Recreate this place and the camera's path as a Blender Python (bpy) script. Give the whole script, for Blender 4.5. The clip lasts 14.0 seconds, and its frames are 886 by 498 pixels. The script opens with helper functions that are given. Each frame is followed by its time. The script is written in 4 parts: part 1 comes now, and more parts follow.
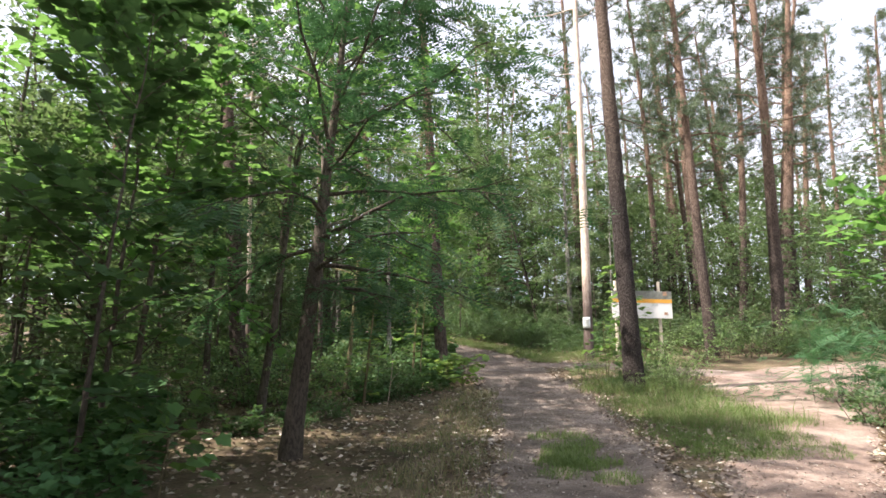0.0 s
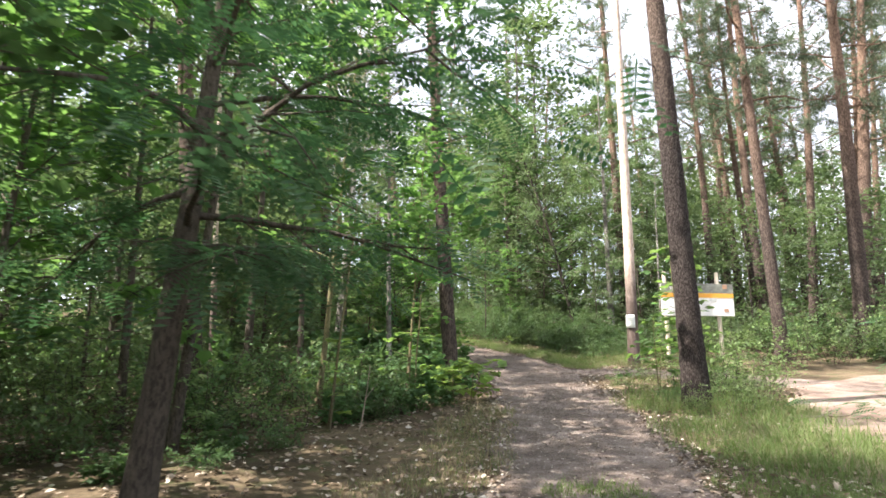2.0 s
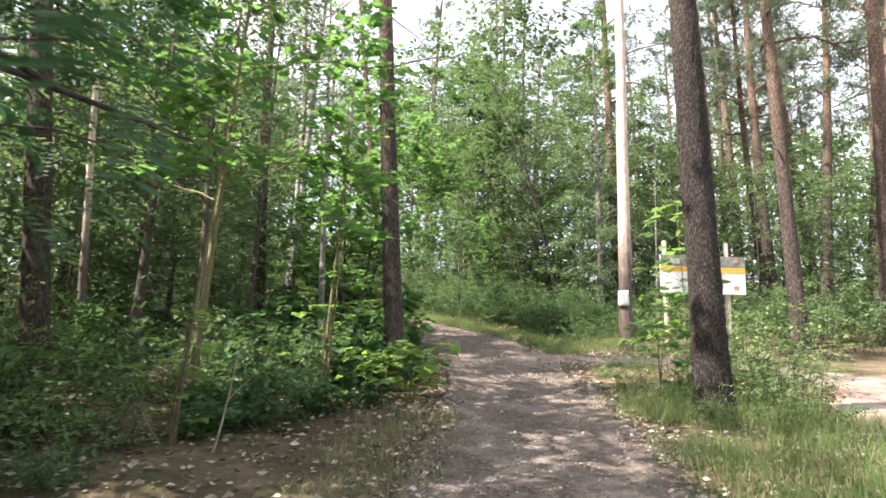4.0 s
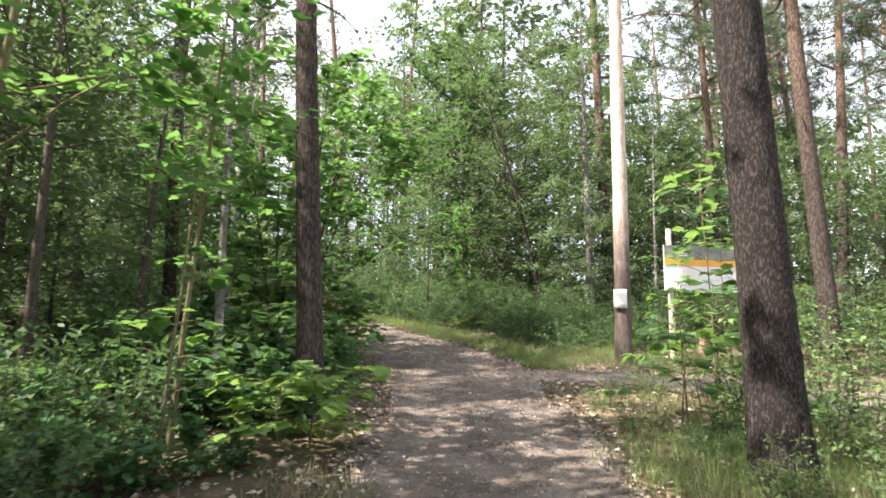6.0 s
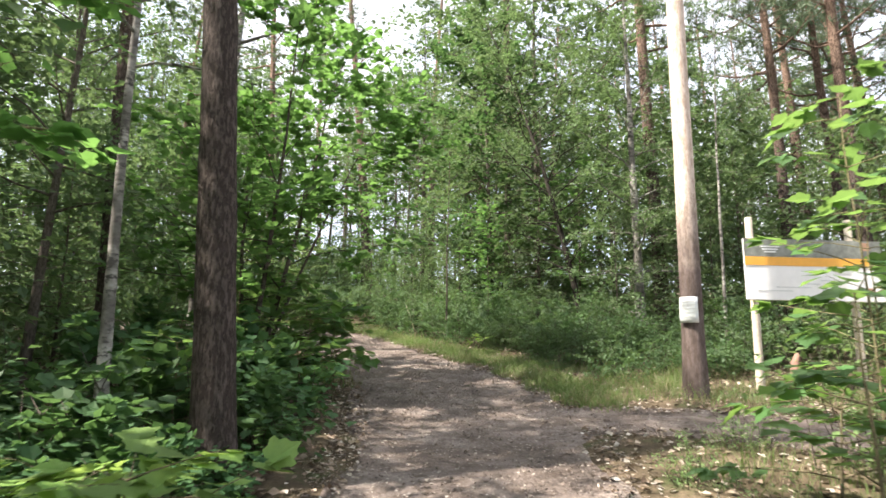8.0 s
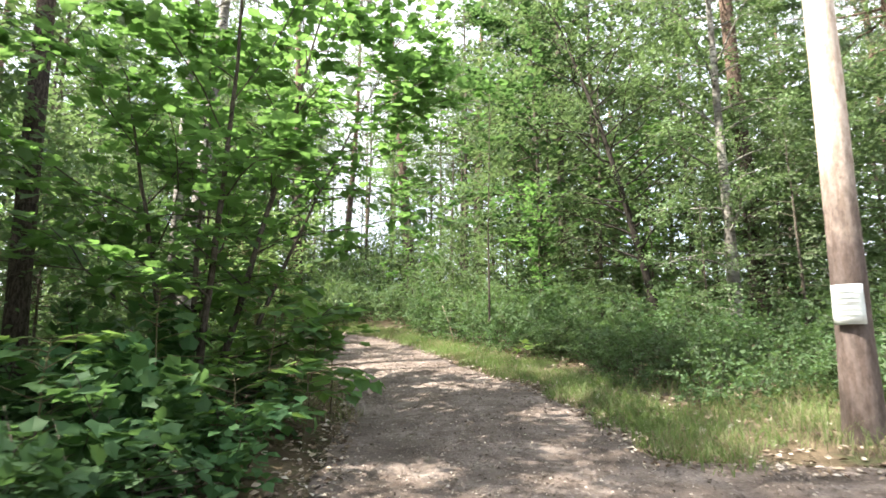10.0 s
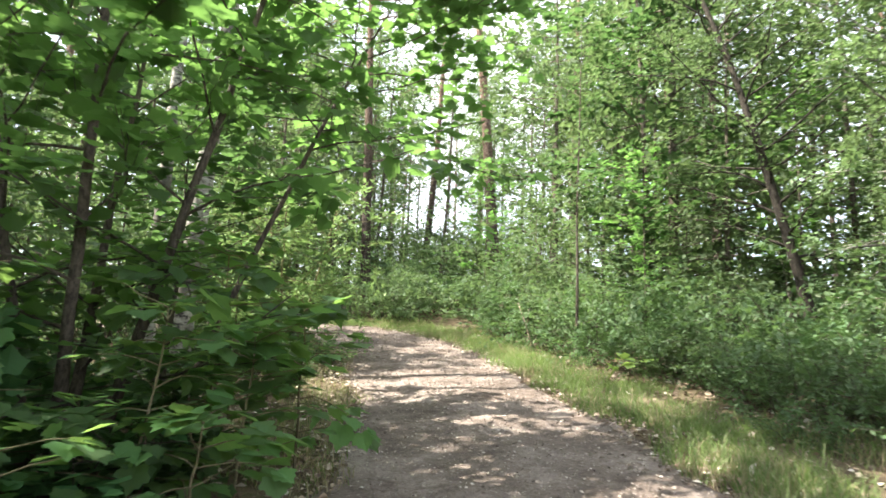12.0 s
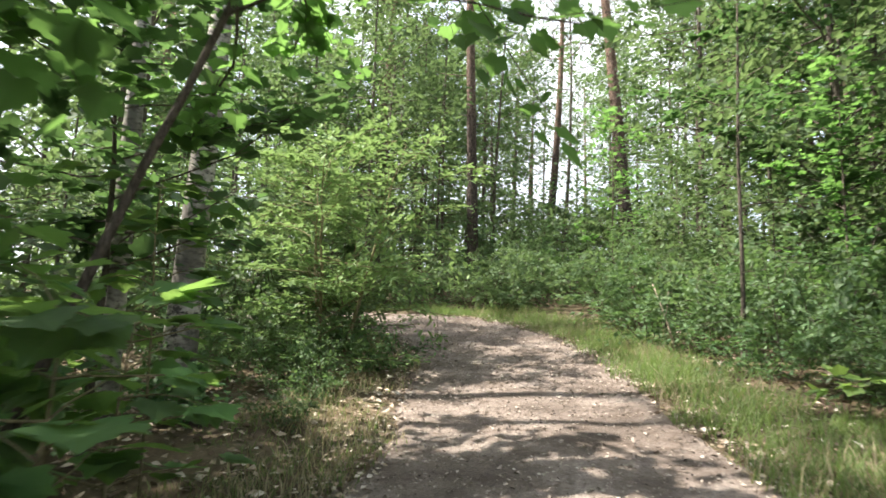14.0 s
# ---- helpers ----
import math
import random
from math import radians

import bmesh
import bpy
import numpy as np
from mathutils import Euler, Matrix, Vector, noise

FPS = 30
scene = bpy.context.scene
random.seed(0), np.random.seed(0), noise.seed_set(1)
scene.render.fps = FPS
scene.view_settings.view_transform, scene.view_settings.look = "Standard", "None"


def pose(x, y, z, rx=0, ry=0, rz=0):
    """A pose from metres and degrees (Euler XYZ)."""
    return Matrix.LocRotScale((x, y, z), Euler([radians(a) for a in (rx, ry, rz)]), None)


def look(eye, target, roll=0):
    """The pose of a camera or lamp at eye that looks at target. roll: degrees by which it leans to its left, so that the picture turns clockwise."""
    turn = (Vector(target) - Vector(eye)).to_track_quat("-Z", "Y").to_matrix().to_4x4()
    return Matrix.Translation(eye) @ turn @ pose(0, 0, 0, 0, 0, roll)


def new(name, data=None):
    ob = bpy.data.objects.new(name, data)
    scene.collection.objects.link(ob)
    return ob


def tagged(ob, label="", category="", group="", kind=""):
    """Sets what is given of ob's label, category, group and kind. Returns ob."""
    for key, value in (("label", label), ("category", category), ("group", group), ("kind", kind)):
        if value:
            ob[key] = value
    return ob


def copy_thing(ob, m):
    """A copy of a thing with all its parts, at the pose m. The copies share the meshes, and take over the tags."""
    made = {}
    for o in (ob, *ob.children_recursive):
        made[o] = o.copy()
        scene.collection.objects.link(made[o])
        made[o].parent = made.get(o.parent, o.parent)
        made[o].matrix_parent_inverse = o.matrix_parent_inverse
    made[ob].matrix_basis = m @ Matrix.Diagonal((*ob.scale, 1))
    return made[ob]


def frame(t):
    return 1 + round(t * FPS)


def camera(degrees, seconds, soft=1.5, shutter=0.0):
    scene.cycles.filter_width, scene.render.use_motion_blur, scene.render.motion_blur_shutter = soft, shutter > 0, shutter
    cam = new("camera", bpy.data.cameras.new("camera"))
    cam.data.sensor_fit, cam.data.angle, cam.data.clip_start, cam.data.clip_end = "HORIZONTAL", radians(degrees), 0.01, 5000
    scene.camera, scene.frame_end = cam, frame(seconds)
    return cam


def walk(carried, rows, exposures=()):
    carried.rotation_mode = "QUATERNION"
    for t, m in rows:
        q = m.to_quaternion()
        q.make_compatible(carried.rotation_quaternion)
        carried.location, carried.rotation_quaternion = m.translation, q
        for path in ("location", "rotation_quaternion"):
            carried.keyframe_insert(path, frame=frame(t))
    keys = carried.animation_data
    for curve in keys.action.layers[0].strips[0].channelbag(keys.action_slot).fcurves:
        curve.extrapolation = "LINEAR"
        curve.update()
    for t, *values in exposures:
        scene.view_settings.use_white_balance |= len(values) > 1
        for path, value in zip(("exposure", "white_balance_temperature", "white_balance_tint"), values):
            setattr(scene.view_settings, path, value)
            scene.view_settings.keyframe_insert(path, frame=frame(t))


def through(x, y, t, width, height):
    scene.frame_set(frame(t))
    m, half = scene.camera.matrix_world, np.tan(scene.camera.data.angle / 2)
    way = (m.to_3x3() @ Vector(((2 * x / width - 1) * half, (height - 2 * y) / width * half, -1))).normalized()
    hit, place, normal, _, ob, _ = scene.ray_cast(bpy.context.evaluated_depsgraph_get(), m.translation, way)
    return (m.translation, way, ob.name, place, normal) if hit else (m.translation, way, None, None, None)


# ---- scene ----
# ---- camera and walk ----
cam = camera(69.2, 14.0, soft=1.6, shutter=0.4)
ROWS = [
    (0.0, 0.000, -0.000, 1.365, 0.00, 10.82, -0.04),
    (0.5, 0.142, 0.752, 1.388, 0.78, 11.09, -0.45),
    (1.0, 0.304, 1.515, 1.420, 1.80, 10.99, -0.09),
    (1.5, 0.463, 2.278, 1.437, 2.72, 11.07, -0.42),
    (2.0, 0.628, 3.080, 1.471, 3.49, 11.12, -0.18),
    (2.5, 0.798, 3.866, 1.508, 3.60, 10.71, -0.38),
    (3.0, 0.959, 4.625, 1.553, 3.52, 9.49, -0.83),
    (5.5, 1.568, 8.237, 1.782, 1.44, 9.02, -1.04),
    (6.0, 1.677, 8.972, 1.853, 1.35, 9.39, -0.91),
    (6.5, 1.774, 9.659, 1.925, 1.39, 9.94, -0.90),
    (7.0, 1.882, 10.353, 1.988, 2.26, 10.32, -0.88),
    (7.5, 1.955, 11.065, 2.041, 3.40, 10.32, -1.24),
    (8.0, 2.024, 11.799, 2.100, 4.71, 10.50, -0.74),
    (10.5, 2.093, 15.373, 2.447, 11.63, 10.31, -0.68),
    (11.0, 2.065, 16.100, 2.521, 13.61, 10.23, -1.29),
    (11.5, 2.015, 16.825, 2.596, 15.06, 10.22, -1.54),
    (12.0, 1.960, 17.579, 2.683, 18.12, 9.79, -2.31),
    (12.5, 1.931, 18.319, 2.750, 21.40, 9.49, -2.96),
    (13.0, 1.809, 19.047, 2.846, 25.09, 8.62, -2.92),
    (13.5, 1.674, 19.744, 2.905, 27.72, 8.26, -2.13),
    (14.0, 1.480, 20.475, 2.967, 30.33, 7.85, -2.00),
]
EXPOSURE = [(0.0, 1.58, 6500, 17), (1.0, 1.62, 6500, 17), (2.5, 2.05, 6500, 15), (6.5, 1.85, 6500, 15), (8.0, 1.80, 6500, 14), (11.0, 2.46, 6500, 11), (12.5, 2.44, 6500, 10), (14.0, 1.97, 6500, 11)]
walk(cam, [(t, pose(x, y, z, 90 + pitch, roll, yaw)) for t, x, y, z, yaw, pitch, roll in ROWS], EXPOSURE)

# ---- world and sun ----
SUN_FROM = Vector((-0.80, -0.32, 1.10)).normalized()
world = bpy.data.worlds.new("sky")
scene.world = world
world.use_nodes = True
wn = world.node_tree
sky = wn.nodes.new("ShaderNodeTexSky")
sky.sky_type = "NISHITA"
sky.sun_disc = False
sky.sun_elevation = math.asin(SUN_FROM.z)
sky.sun_rotation = math.atan2(SUN_FROM.x, SUN_FROM.y)
sky.dust_density = 4.0
sky.air_density = 1.0
wn.nodes["Background"].inputs["Strength"].default_value = 0.15
cloud = wn.nodes.new("ShaderNodeTexNoise")
cloud.inputs["Scale"].default_value = 2.2
cloud.inputs["Detail"].default_value = 6.0
cloud_amount = wn.nodes.new("ShaderNodeMapRange")
cloud_amount.inputs[1].default_value, cloud_amount.inputs[2].default_value = 0.35, 0.6
cloud_amount.inputs[3].default_value, cloud_amount.inputs[4].default_value = 0.35, 0.95
wn.links.new(cloud.outputs[0], cloud_amount.inputs[0])
veil = wn.nodes.new("ShaderNodeMix")
veil.data_type = "RGBA"
veil.inputs[7].default_value = (3.3, 3.45, 3.65, 1)
wn.links.new(cloud_amount.outputs[0], veil.inputs[0])
wn.links.new(sky.outputs[0], veil.inputs[6])
wn.links.new(veil.outputs[2], wn.nodes["Background"].inputs["Color"])
sun_data = bpy.data.lights.new("sun", "SUN")
sun_data.energy = 4.3
sun_data.angle = radians(0.8)
sun_data.color = (1.0, 0.93, 0.82)
sun = new("sun", sun_data)
sun.matrix_world = look(SUN_FROM * 100, (0, 0, 0))

# ---- materials ----


def material(name):
    m = bpy.data.materials.new(name)
    m.use_nodes = True
    nt = m.node_tree
    return m, nt, nt.nodes["Principled BSDF"]


def ramp(nt, src, stops):
    r = nt.nodes.new("ShaderNodeValToRGB")
    els = r.color_ramp.elements
    while len(els) < len(stops):
        els.new(0.5)
    for e, (p, c) in zip(els, stops):
        e.position, e.color = p, (*c, 1)
    nt.links.new(src, r.inputs[0])
    return r.outputs[0]


def noise_tex(nt, scale, detail=4.0, rough=0.6, vec=None):
    n = nt.nodes.new("ShaderNodeTexNoise")
    n.inputs["Scale"].default_value = scale
    n.inputs["Detail"].default_value = detail
    n.inputs["Roughness"].default_value = rough
    if vec is not None:
        nt.links.new(vec, n.inputs["Vector"])
    return n.outputs[0]


def coords(nt, kind="Object", scale=(1, 1, 1)):
    tc = nt.nodes.new("ShaderNodeTexCoord")
    mp = nt.nodes.new("ShaderNodeMapping")
    mp.inputs["Scale"].default_value = scale
    nt.links.new(tc.outputs[kind], mp.inputs[0])
    return mp.outputs[0]


def mix(nt, fac, a, b, mode="MIX"):
    n = nt.nodes.new("ShaderNodeMix")
    n.data_type, n.blend_type = "RGBA", mode
    for sock, v in ((n.inputs[0], fac), (n.inputs[6], a), (n.inputs[7], b)):
        if isinstance(v, (int, float)):
            sock.default_value = v
        elif isinstance(v, tuple):
            sock.default_value = (*v, 1)
        else:
            nt.links.new(v, sock)
    return n.outputs[2]


def bump(nt, height, strength, dist, bsdf):
    b = nt.nodes.new("ShaderNodeBump")
    b.inputs["Strength"].default_value = strength
    b.inputs["Distance"].default_value = dist
    nt.links.new(height, b.inputs["Height"])
    nt.links.new(b.outputs[0], bsdf.inputs["Normal"])


def leaf_material(name, dark, mid, light, through_col, through=0.4, gloss=0.45, per_object=False):
    """Thin leaf: diffuse, glossy and translucent, varied from leaf to leaf and blotched along the blade."""
    m, nt, p = material(name)
    if per_object:
        rnd = nt.nodes.new("ShaderNodeObjectInfo").outputs["Random"]
    else:
        rnd = nt.nodes.new("ShaderNodeNewGeometry").outputs["Random Per Island"]
    col = ramp(nt, rnd, [(0.0, dark), (0.5, mid), (1.0, light)])
    blotch = noise_tex(nt, 9.0, 3.0)
    col = mix(nt, 0.35, col, ramp(nt, blotch, [(0.3, dark), (0.7, light)]))
    nt.links.new(col, p.inputs["Base Color"])
    tone = nt.nodes.new("ShaderNodeHueSaturation")
    plant = nt.nodes.new("ShaderNodeObjectInfo").outputs["Random"]
    for sock, lo, hi in (("Hue", 0.488, 0.512), ("Value", 0.72, 1.22), ("Saturation", 0.86, 1.03)):
        span = nt.nodes.new("ShaderNodeMapRange")
        span.inputs[3].default_value, span.inputs[4].default_value = lo, hi
        nt.links.new(plant, span.inputs[0])
        nt.links.new(span.outputs[0], tone.inputs[sock])
    nt.links.new(col, tone.inputs["Color"])
    col = tone.outputs[0]
    nt.links.new(col, p.inputs["Base Color"])
    p.inputs["Roughness"].default_value = gloss + 0.1
    p.inputs["Specular IOR Level"].default_value = 0.2
    tr = nt.nodes.new("ShaderNodeBsdfTranslucent")
    tcol = mix(nt, 0.75, col, through_col)
    nt.links.new(tcol, tr.inputs["Color"])
    ms = nt.nodes.new("ShaderNodeMixShader")
    ms.inputs[0].default_value = through
    nt.links.new(p.outputs[0], ms.inputs[1])
    nt.links.new(tr.outputs[0], ms.inputs[2])
    nt.links.new(ms.outputs[0], nt.nodes["Material Output"].inputs["Surface"])
    return m


M_MAPLE = leaf_material("maple_leaf", (0.055, 0.125, 0.045), (0.085, 0.18, 0.06), (0.12, 0.235, 0.078), (0.24, 0.46, 0.10), 0.50, 0.55)
# Darker copy of the maple leaf; shade is put into its colour.
M_MAPLE_SHADED = leaf_material("maple_leaf_shaded", (0.035, 0.085, 0.035), (0.055, 0.12, 0.045), (0.085, 0.165, 0.065), (0.17, 0.32, 0.085), 0.36, 0.5)
M_MAPLE_ONE = leaf_material("maple_leaf_single", (0.05, 0.115, 0.045), (0.08, 0.17, 0.06), (0.12, 0.23, 0.08), (0.27, 0.44, 0.09), 0.48, 0.45, True)
M_MAPLE_PALE = leaf_material("young_maple_leaf", (0.13, 0.24, 0.06), (0.19, 0.32, 0.08), (0.26, 0.39, 0.10), (0.38, 0.54, 0.11), 0.42, 0.5, True)
M_LEAF = leaf_material("broad_leaf", (0.048, 0.086, 0.042), (0.08, 0.132, 0.06), (0.128, 0.19, 0.088), (0.25, 0.38, 0.125), 0.33, 0.5)
M_BIRCH = leaf_material("birch_leaf", (0.08, 0.125, 0.06), (0.13, 0.185, 0.09), (0.19, 0.255, 0.13), (0.26, 0.40, 0.13), 0.30, 0.42)
M_SHRUB = leaf_material("shrub_leaf", (0.045, 0.09, 0.04), (0.075, 0.135, 0.058), (0.125, 0.195, 0.09), (0.22, 0.38, 0.10), 0.30, 0.42)
M_LOCUST = leaf_material("locust_leaf", (0.035, 0.095, 0.042), (0.055, 0.14, 0.058), (0.08, 0.18, 0.072), (0.11, 0.28, 0.10), 0.30, 0.5)
M_NEEDLE = leaf_material("pine_needle", (0.07, 0.10, 0.065), (0.10, 0.14, 0.085), (0.15, 0.19, 0.115), (0.18, 0.26, 0.12), 0.25, 0.5)
# Yellow-green leaves, coloured lighter to stand in for sunshine on the bushes.
M_SPRIG = leaf_material("sun_lightened_sprig_leaf", (0.10, 0.165, 0.065), (0.15, 0.23, 0.085), (0.23, 0.315, 0.13), (0.28, 0.42, 0.13), 0.36, 0.45)
M_GRASS = leaf_material("grass_blade", (0.09, 0.14, 0.045), (0.13, 0.205, 0.058), (0.18, 0.255, 0.085), (0.28, 0.42, 0.10), 0.35, 0.5)
M_STRAW = leaf_material("dry_grass", (0.20, 0.18, 0.10), (0.30, 0.26, 0.15), (0.40, 0.34, 0.21), (0.42, 0.38, 0.20), 0.3, 0.6)


def bark_material(name, low, high, z0, z1, seam, plate=(9, 9, 2.2), strength=0.9, cut=0.43):
    """Flaky bark: long upright plates with dark furrows, changing colour up the bole."""
    m, nt, p = material(name)
    plates = noise_tex(nt, 2.6, 5.0, 0.62, coords(nt, "Object", plate))
    fine = noise_tex(nt, 9.0, 6.0, 0.7, coords(nt, "Object", (plate[0] * 0.5, plate[1] * 0.5, plate[2])))
    sep = nt.nodes.new("ShaderNodeSeparateXYZ")
    nt.links.new(coords(nt), sep.inputs[0])
    wob = noise_tex(nt, 1.3, 4.0, 0.6, coords(nt))
    h = nt.nodes.new("ShaderNodeMath")
    h.operation = "MULTIPLY_ADD"
    nt.links.new(wob, h.inputs[0])
    h.inputs[1].default_value = 2.0
    nt.links.new(sep.outputs[2], h.inputs[2])
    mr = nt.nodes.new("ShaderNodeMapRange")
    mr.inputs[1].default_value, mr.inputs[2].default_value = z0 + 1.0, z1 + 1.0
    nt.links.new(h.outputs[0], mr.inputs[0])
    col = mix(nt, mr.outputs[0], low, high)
    col = mix(nt, 0.55, col, ramp(nt, fine, [(0.3, (0.2, 0.19, 0.18)), (0.7, (0.82, 0.8, 0.78))]), "OVERLAY")
    lit = ramp(nt, plates, [(cut, (0, 0, 0)), (cut + 0.07, (0.65, 0.65, 0.65)), (cut + 0.24, (1, 1, 1))])
    col = mix(nt, lit, mix(nt, 1.0, col, seam, "MULTIPLY"), col)
    nt.links.new(col, p.inputs["Base Color"])
    p.inputs["Roughness"].default_value = 0.9
    p.inputs["Specular IOR Level"].default_value = 0.2
    bump(nt, mix(nt, 0.35, lit, fine), strength, 0.02, p)
    return m


M_PINE = bark_material("pine_bark", (0.122, 0.099, 0.087), (0.33, 0.23, 0.172), 3.8, 10.0, (0.4, 0.38, 0.37), (15, 15, 4.5), 1.0, 0.46)
# Grey-brown foot; higher up, sunlight is put into the pale bark colour.
M_PINE_PALE_SUNLIT = bark_material("sunlit_pale_pine_bark", (0.13, 0.105, 0.095), (0.66, 0.56, 0.485), 1.8, 3.2, (0.72, 0.68, 0.65), (7, 7, 1.5), 0.3)
M_PINE_BIG = bark_material("furrowed_pine_bark", (0.115, 0.10, 0.093), (0.32, 0.25, 0.2), 4.2, 7.5, (0.24, 0.22, 0.22), (27, 27, 8.5), 1.0, 0.49)
M_BARK = bark_material("grey_brown_bark", (0.10, 0.085, 0.07), (0.15, 0.13, 0.105), 1.0, 5.0, (0.5, 0.5, 0.5), (14, 14, 5), 0.5)
M_BARK_DARK = bark_material("dark_bark", (0.055, 0.047, 0.04), (0.08, 0.07, 0.058), 1.0, 5.0, (0.5, 0.5, 0.5), (14, 14, 5), 0.5)
M_STEM = bark_material("green_brown_stem", (0.15, 0.13, 0.08), (0.24, 0.22, 0.12), 0.3, 1.5, (0.6, 0.6, 0.6), (30, 30, 9), 0.3)


def birch_material():
    m, nt, p = material("birch_bark")
    vec = coords(nt, "Object", (5, 5, 9))
    marks = noise_tex(nt, 2.2, 5.0, 0.65, vec)
    big = noise_tex(nt, 1.8, 3.0, 0.6, coords(nt))
    col = ramp(nt, marks, [(0.40, (0.04, 0.036, 0.032)), (0.50, (0.34, 0.32, 0.28)), (0.72, (0.55, 0.53, 0.48))])
    col = mix(nt, ramp(nt, big, [(0.42, (0, 0, 0)), (0.56, (0.85, 0.85, 0.85))]), col, (0.09, 0.08, 0.068))
    nt.links.new(col, p.inputs["Base Color"])
    p.inputs["Roughness"].default_value = 0.75
    bump(nt, marks, 0.3, 0.01, p)
    return m


M_BIRCH_BARK = birch_material()


def soil_material(name, stops, fine, patch, bump_d, second=None):
    m, nt, p = material(name)
    vec = coords(nt)
    a = noise_tex(nt, patch, 5.0, 0.65, vec)
    b = noise_tex(nt, fine, 6.0, 0.75, vec)
    col = ramp(nt, a, stops)
    col = mix(nt, 0.6, col, ramp(nt, b, [(0.33, (0.25, 0.24, 0.23)), (0.66, (0.75, 0.74, 0.72))]), "OVERLAY")
    if second:
        c = noise_tex(nt, patch * 3.1, 4.0, 0.7, vec)
        col = mix(nt, ramp(nt, c, [(0.52, (0, 0, 0)), (0.66, (0.75, 0.75, 0.75))]), col, second)
    nt.links.new(col, p.inputs["Base Color"])
    p.inputs["Roughness"].default_value = 0.95
    p.inputs["Specular IOR Level"].default_value = 0.15
    bump(nt, mix(nt, 0.5, a, b), 0.8, bump_d, p)
    return m


M_FLOOR = soil_material("forest_floor", [(0.3, (0.055, 0.042, 0.030)), (0.5, (0.11, 0.085, 0.055)), (0.7, (0.19, 0.15, 0.10))], 24.0, 1.1, 0.05, (0.07, 0.09, 0.035))
M_TRAIL = soil_material("trodden_earth", [(0.3, (0.10, 0.081, 0.069)), (0.5, (0.185, 0.152, 0.132)), (0.7, (0.30, 0.258, 0.23))], 42.0, 1.9, 0.06, (0.11, 0.083, 0.066))
M_SAND = soil_material("sandy_earth", [(0.3, (0.15, 0.11, 0.09)), (0.5, (0.25, 0.19, 0.16)), (0.7, (0.34, 0.28, 0.24))], 26.0, 0.9, 0.03, (0.15, 0.105, 0.085))


def plain(name, col, rough=0.7, var=0.12, scale=6.0):
    m, nt, p = material(name)
    n = noise_tex(nt, scale, 5.0, 0.65, coords(nt))
    lo, hi = tuple(c * (1 - var) for c in col), tuple(min(1, c * (1 + var)) for c in col)
    nt.links.new(ramp(nt, n, [(0.3, lo), (0.7, hi)]), p.inputs["Base Color"])
    p.inputs["Roughness"].default_value = rough
    return m


def litter_material(name, stops):
    m, nt, p = material(name)
    geo = nt.nodes.new("ShaderNodeNewGeometry")
    nt.links.new(ramp(nt, geo.outputs["Random Per Island"], stops), p.inputs["Base Color"])
    p.inputs["Roughness"].default_value = 0.7
    return m


M_LITTER = litter_material("dead_leaves", [(0.0, (0.10, 0.07, 0.05)), (0.45, (0.26, 0.19, 0.13)), (0.75, (0.42, 0.35, 0.27)), (1.0, (0.56, 0.51, 0.44))])
M_CHIP = litter_material("trail_chips", [(0.0, (0.08, 0.06, 0.05)), (0.45, (0.20, 0.16, 0.13)), (0.8, (0.34, 0.29, 0.24)), (1.0, (0.46, 0.41, 0.35))])
M_POST = plain("weathered_post_wood", (0.50, 0.44, 0.35), 0.8, 0.25, 9.0)
M_WHITE = plain("white_board_print", (0.80, 0.80, 0.78), 0.45, 0.04)
M_GREYBAND = plain("grey_green_photo_strip", (0.20, 0.21, 0.18), 0.4, 0.5, 5.0)
M_ORANGE = plain("orange_band", (0.80, 0.40, 0.06), 0.45, 0.08)
M_PRINT = plain("grey_print", (0.58, 0.60, 0.58), 0.5, 0.2)
M_PICTURE = plain("brown_picture", (0.42, 0.25, 0.16), 0.5, 0.4, 12.0)
M_PAPER = plain("paper_in_sleeve", (0.70, 0.74, 0.72), 0.3, 0.05)
M_DEADWOOD = plain("dead_wood", (0.28, 0.23, 0.18), 0.9, 0.35, 12.0)
M_CUT = plain("fresh_cut_wood", (0.24, 0.14, 0.10), 0.8, 0.2, 14.0)

# ---- ground shape and mesh helpers ----


def slope(x, y):
    """Height of the even ground: a gentle rise that levels out beyond the bend."""
    x, y = np.asarray(x, float), np.asarray(y, float)
    yy = np.clip(y, -15, 42)
    far = np.clip(y - 42, 0, 1000)
    return 0.0365 * yy + 0.0022 * yy * yy + 0.0016 * np.clip(x, -60, 60) + 0.16 * 25 * (1 - np.exp(-far / 25))


def waves(x, y):
    return (np.sin(1.7 * x + 0.6 * y) * np.cos(1.3 * y - 0.4 * x) * 0.5 + np.sin(4.1 * x - 2.3 * y + 1.0) * np.cos(3.7 * y + 1.9 * x) * 0.25
            + np.sin(0.45 * x + 2.0) * np.sin(0.38 * y + 0.5) * 0.9)


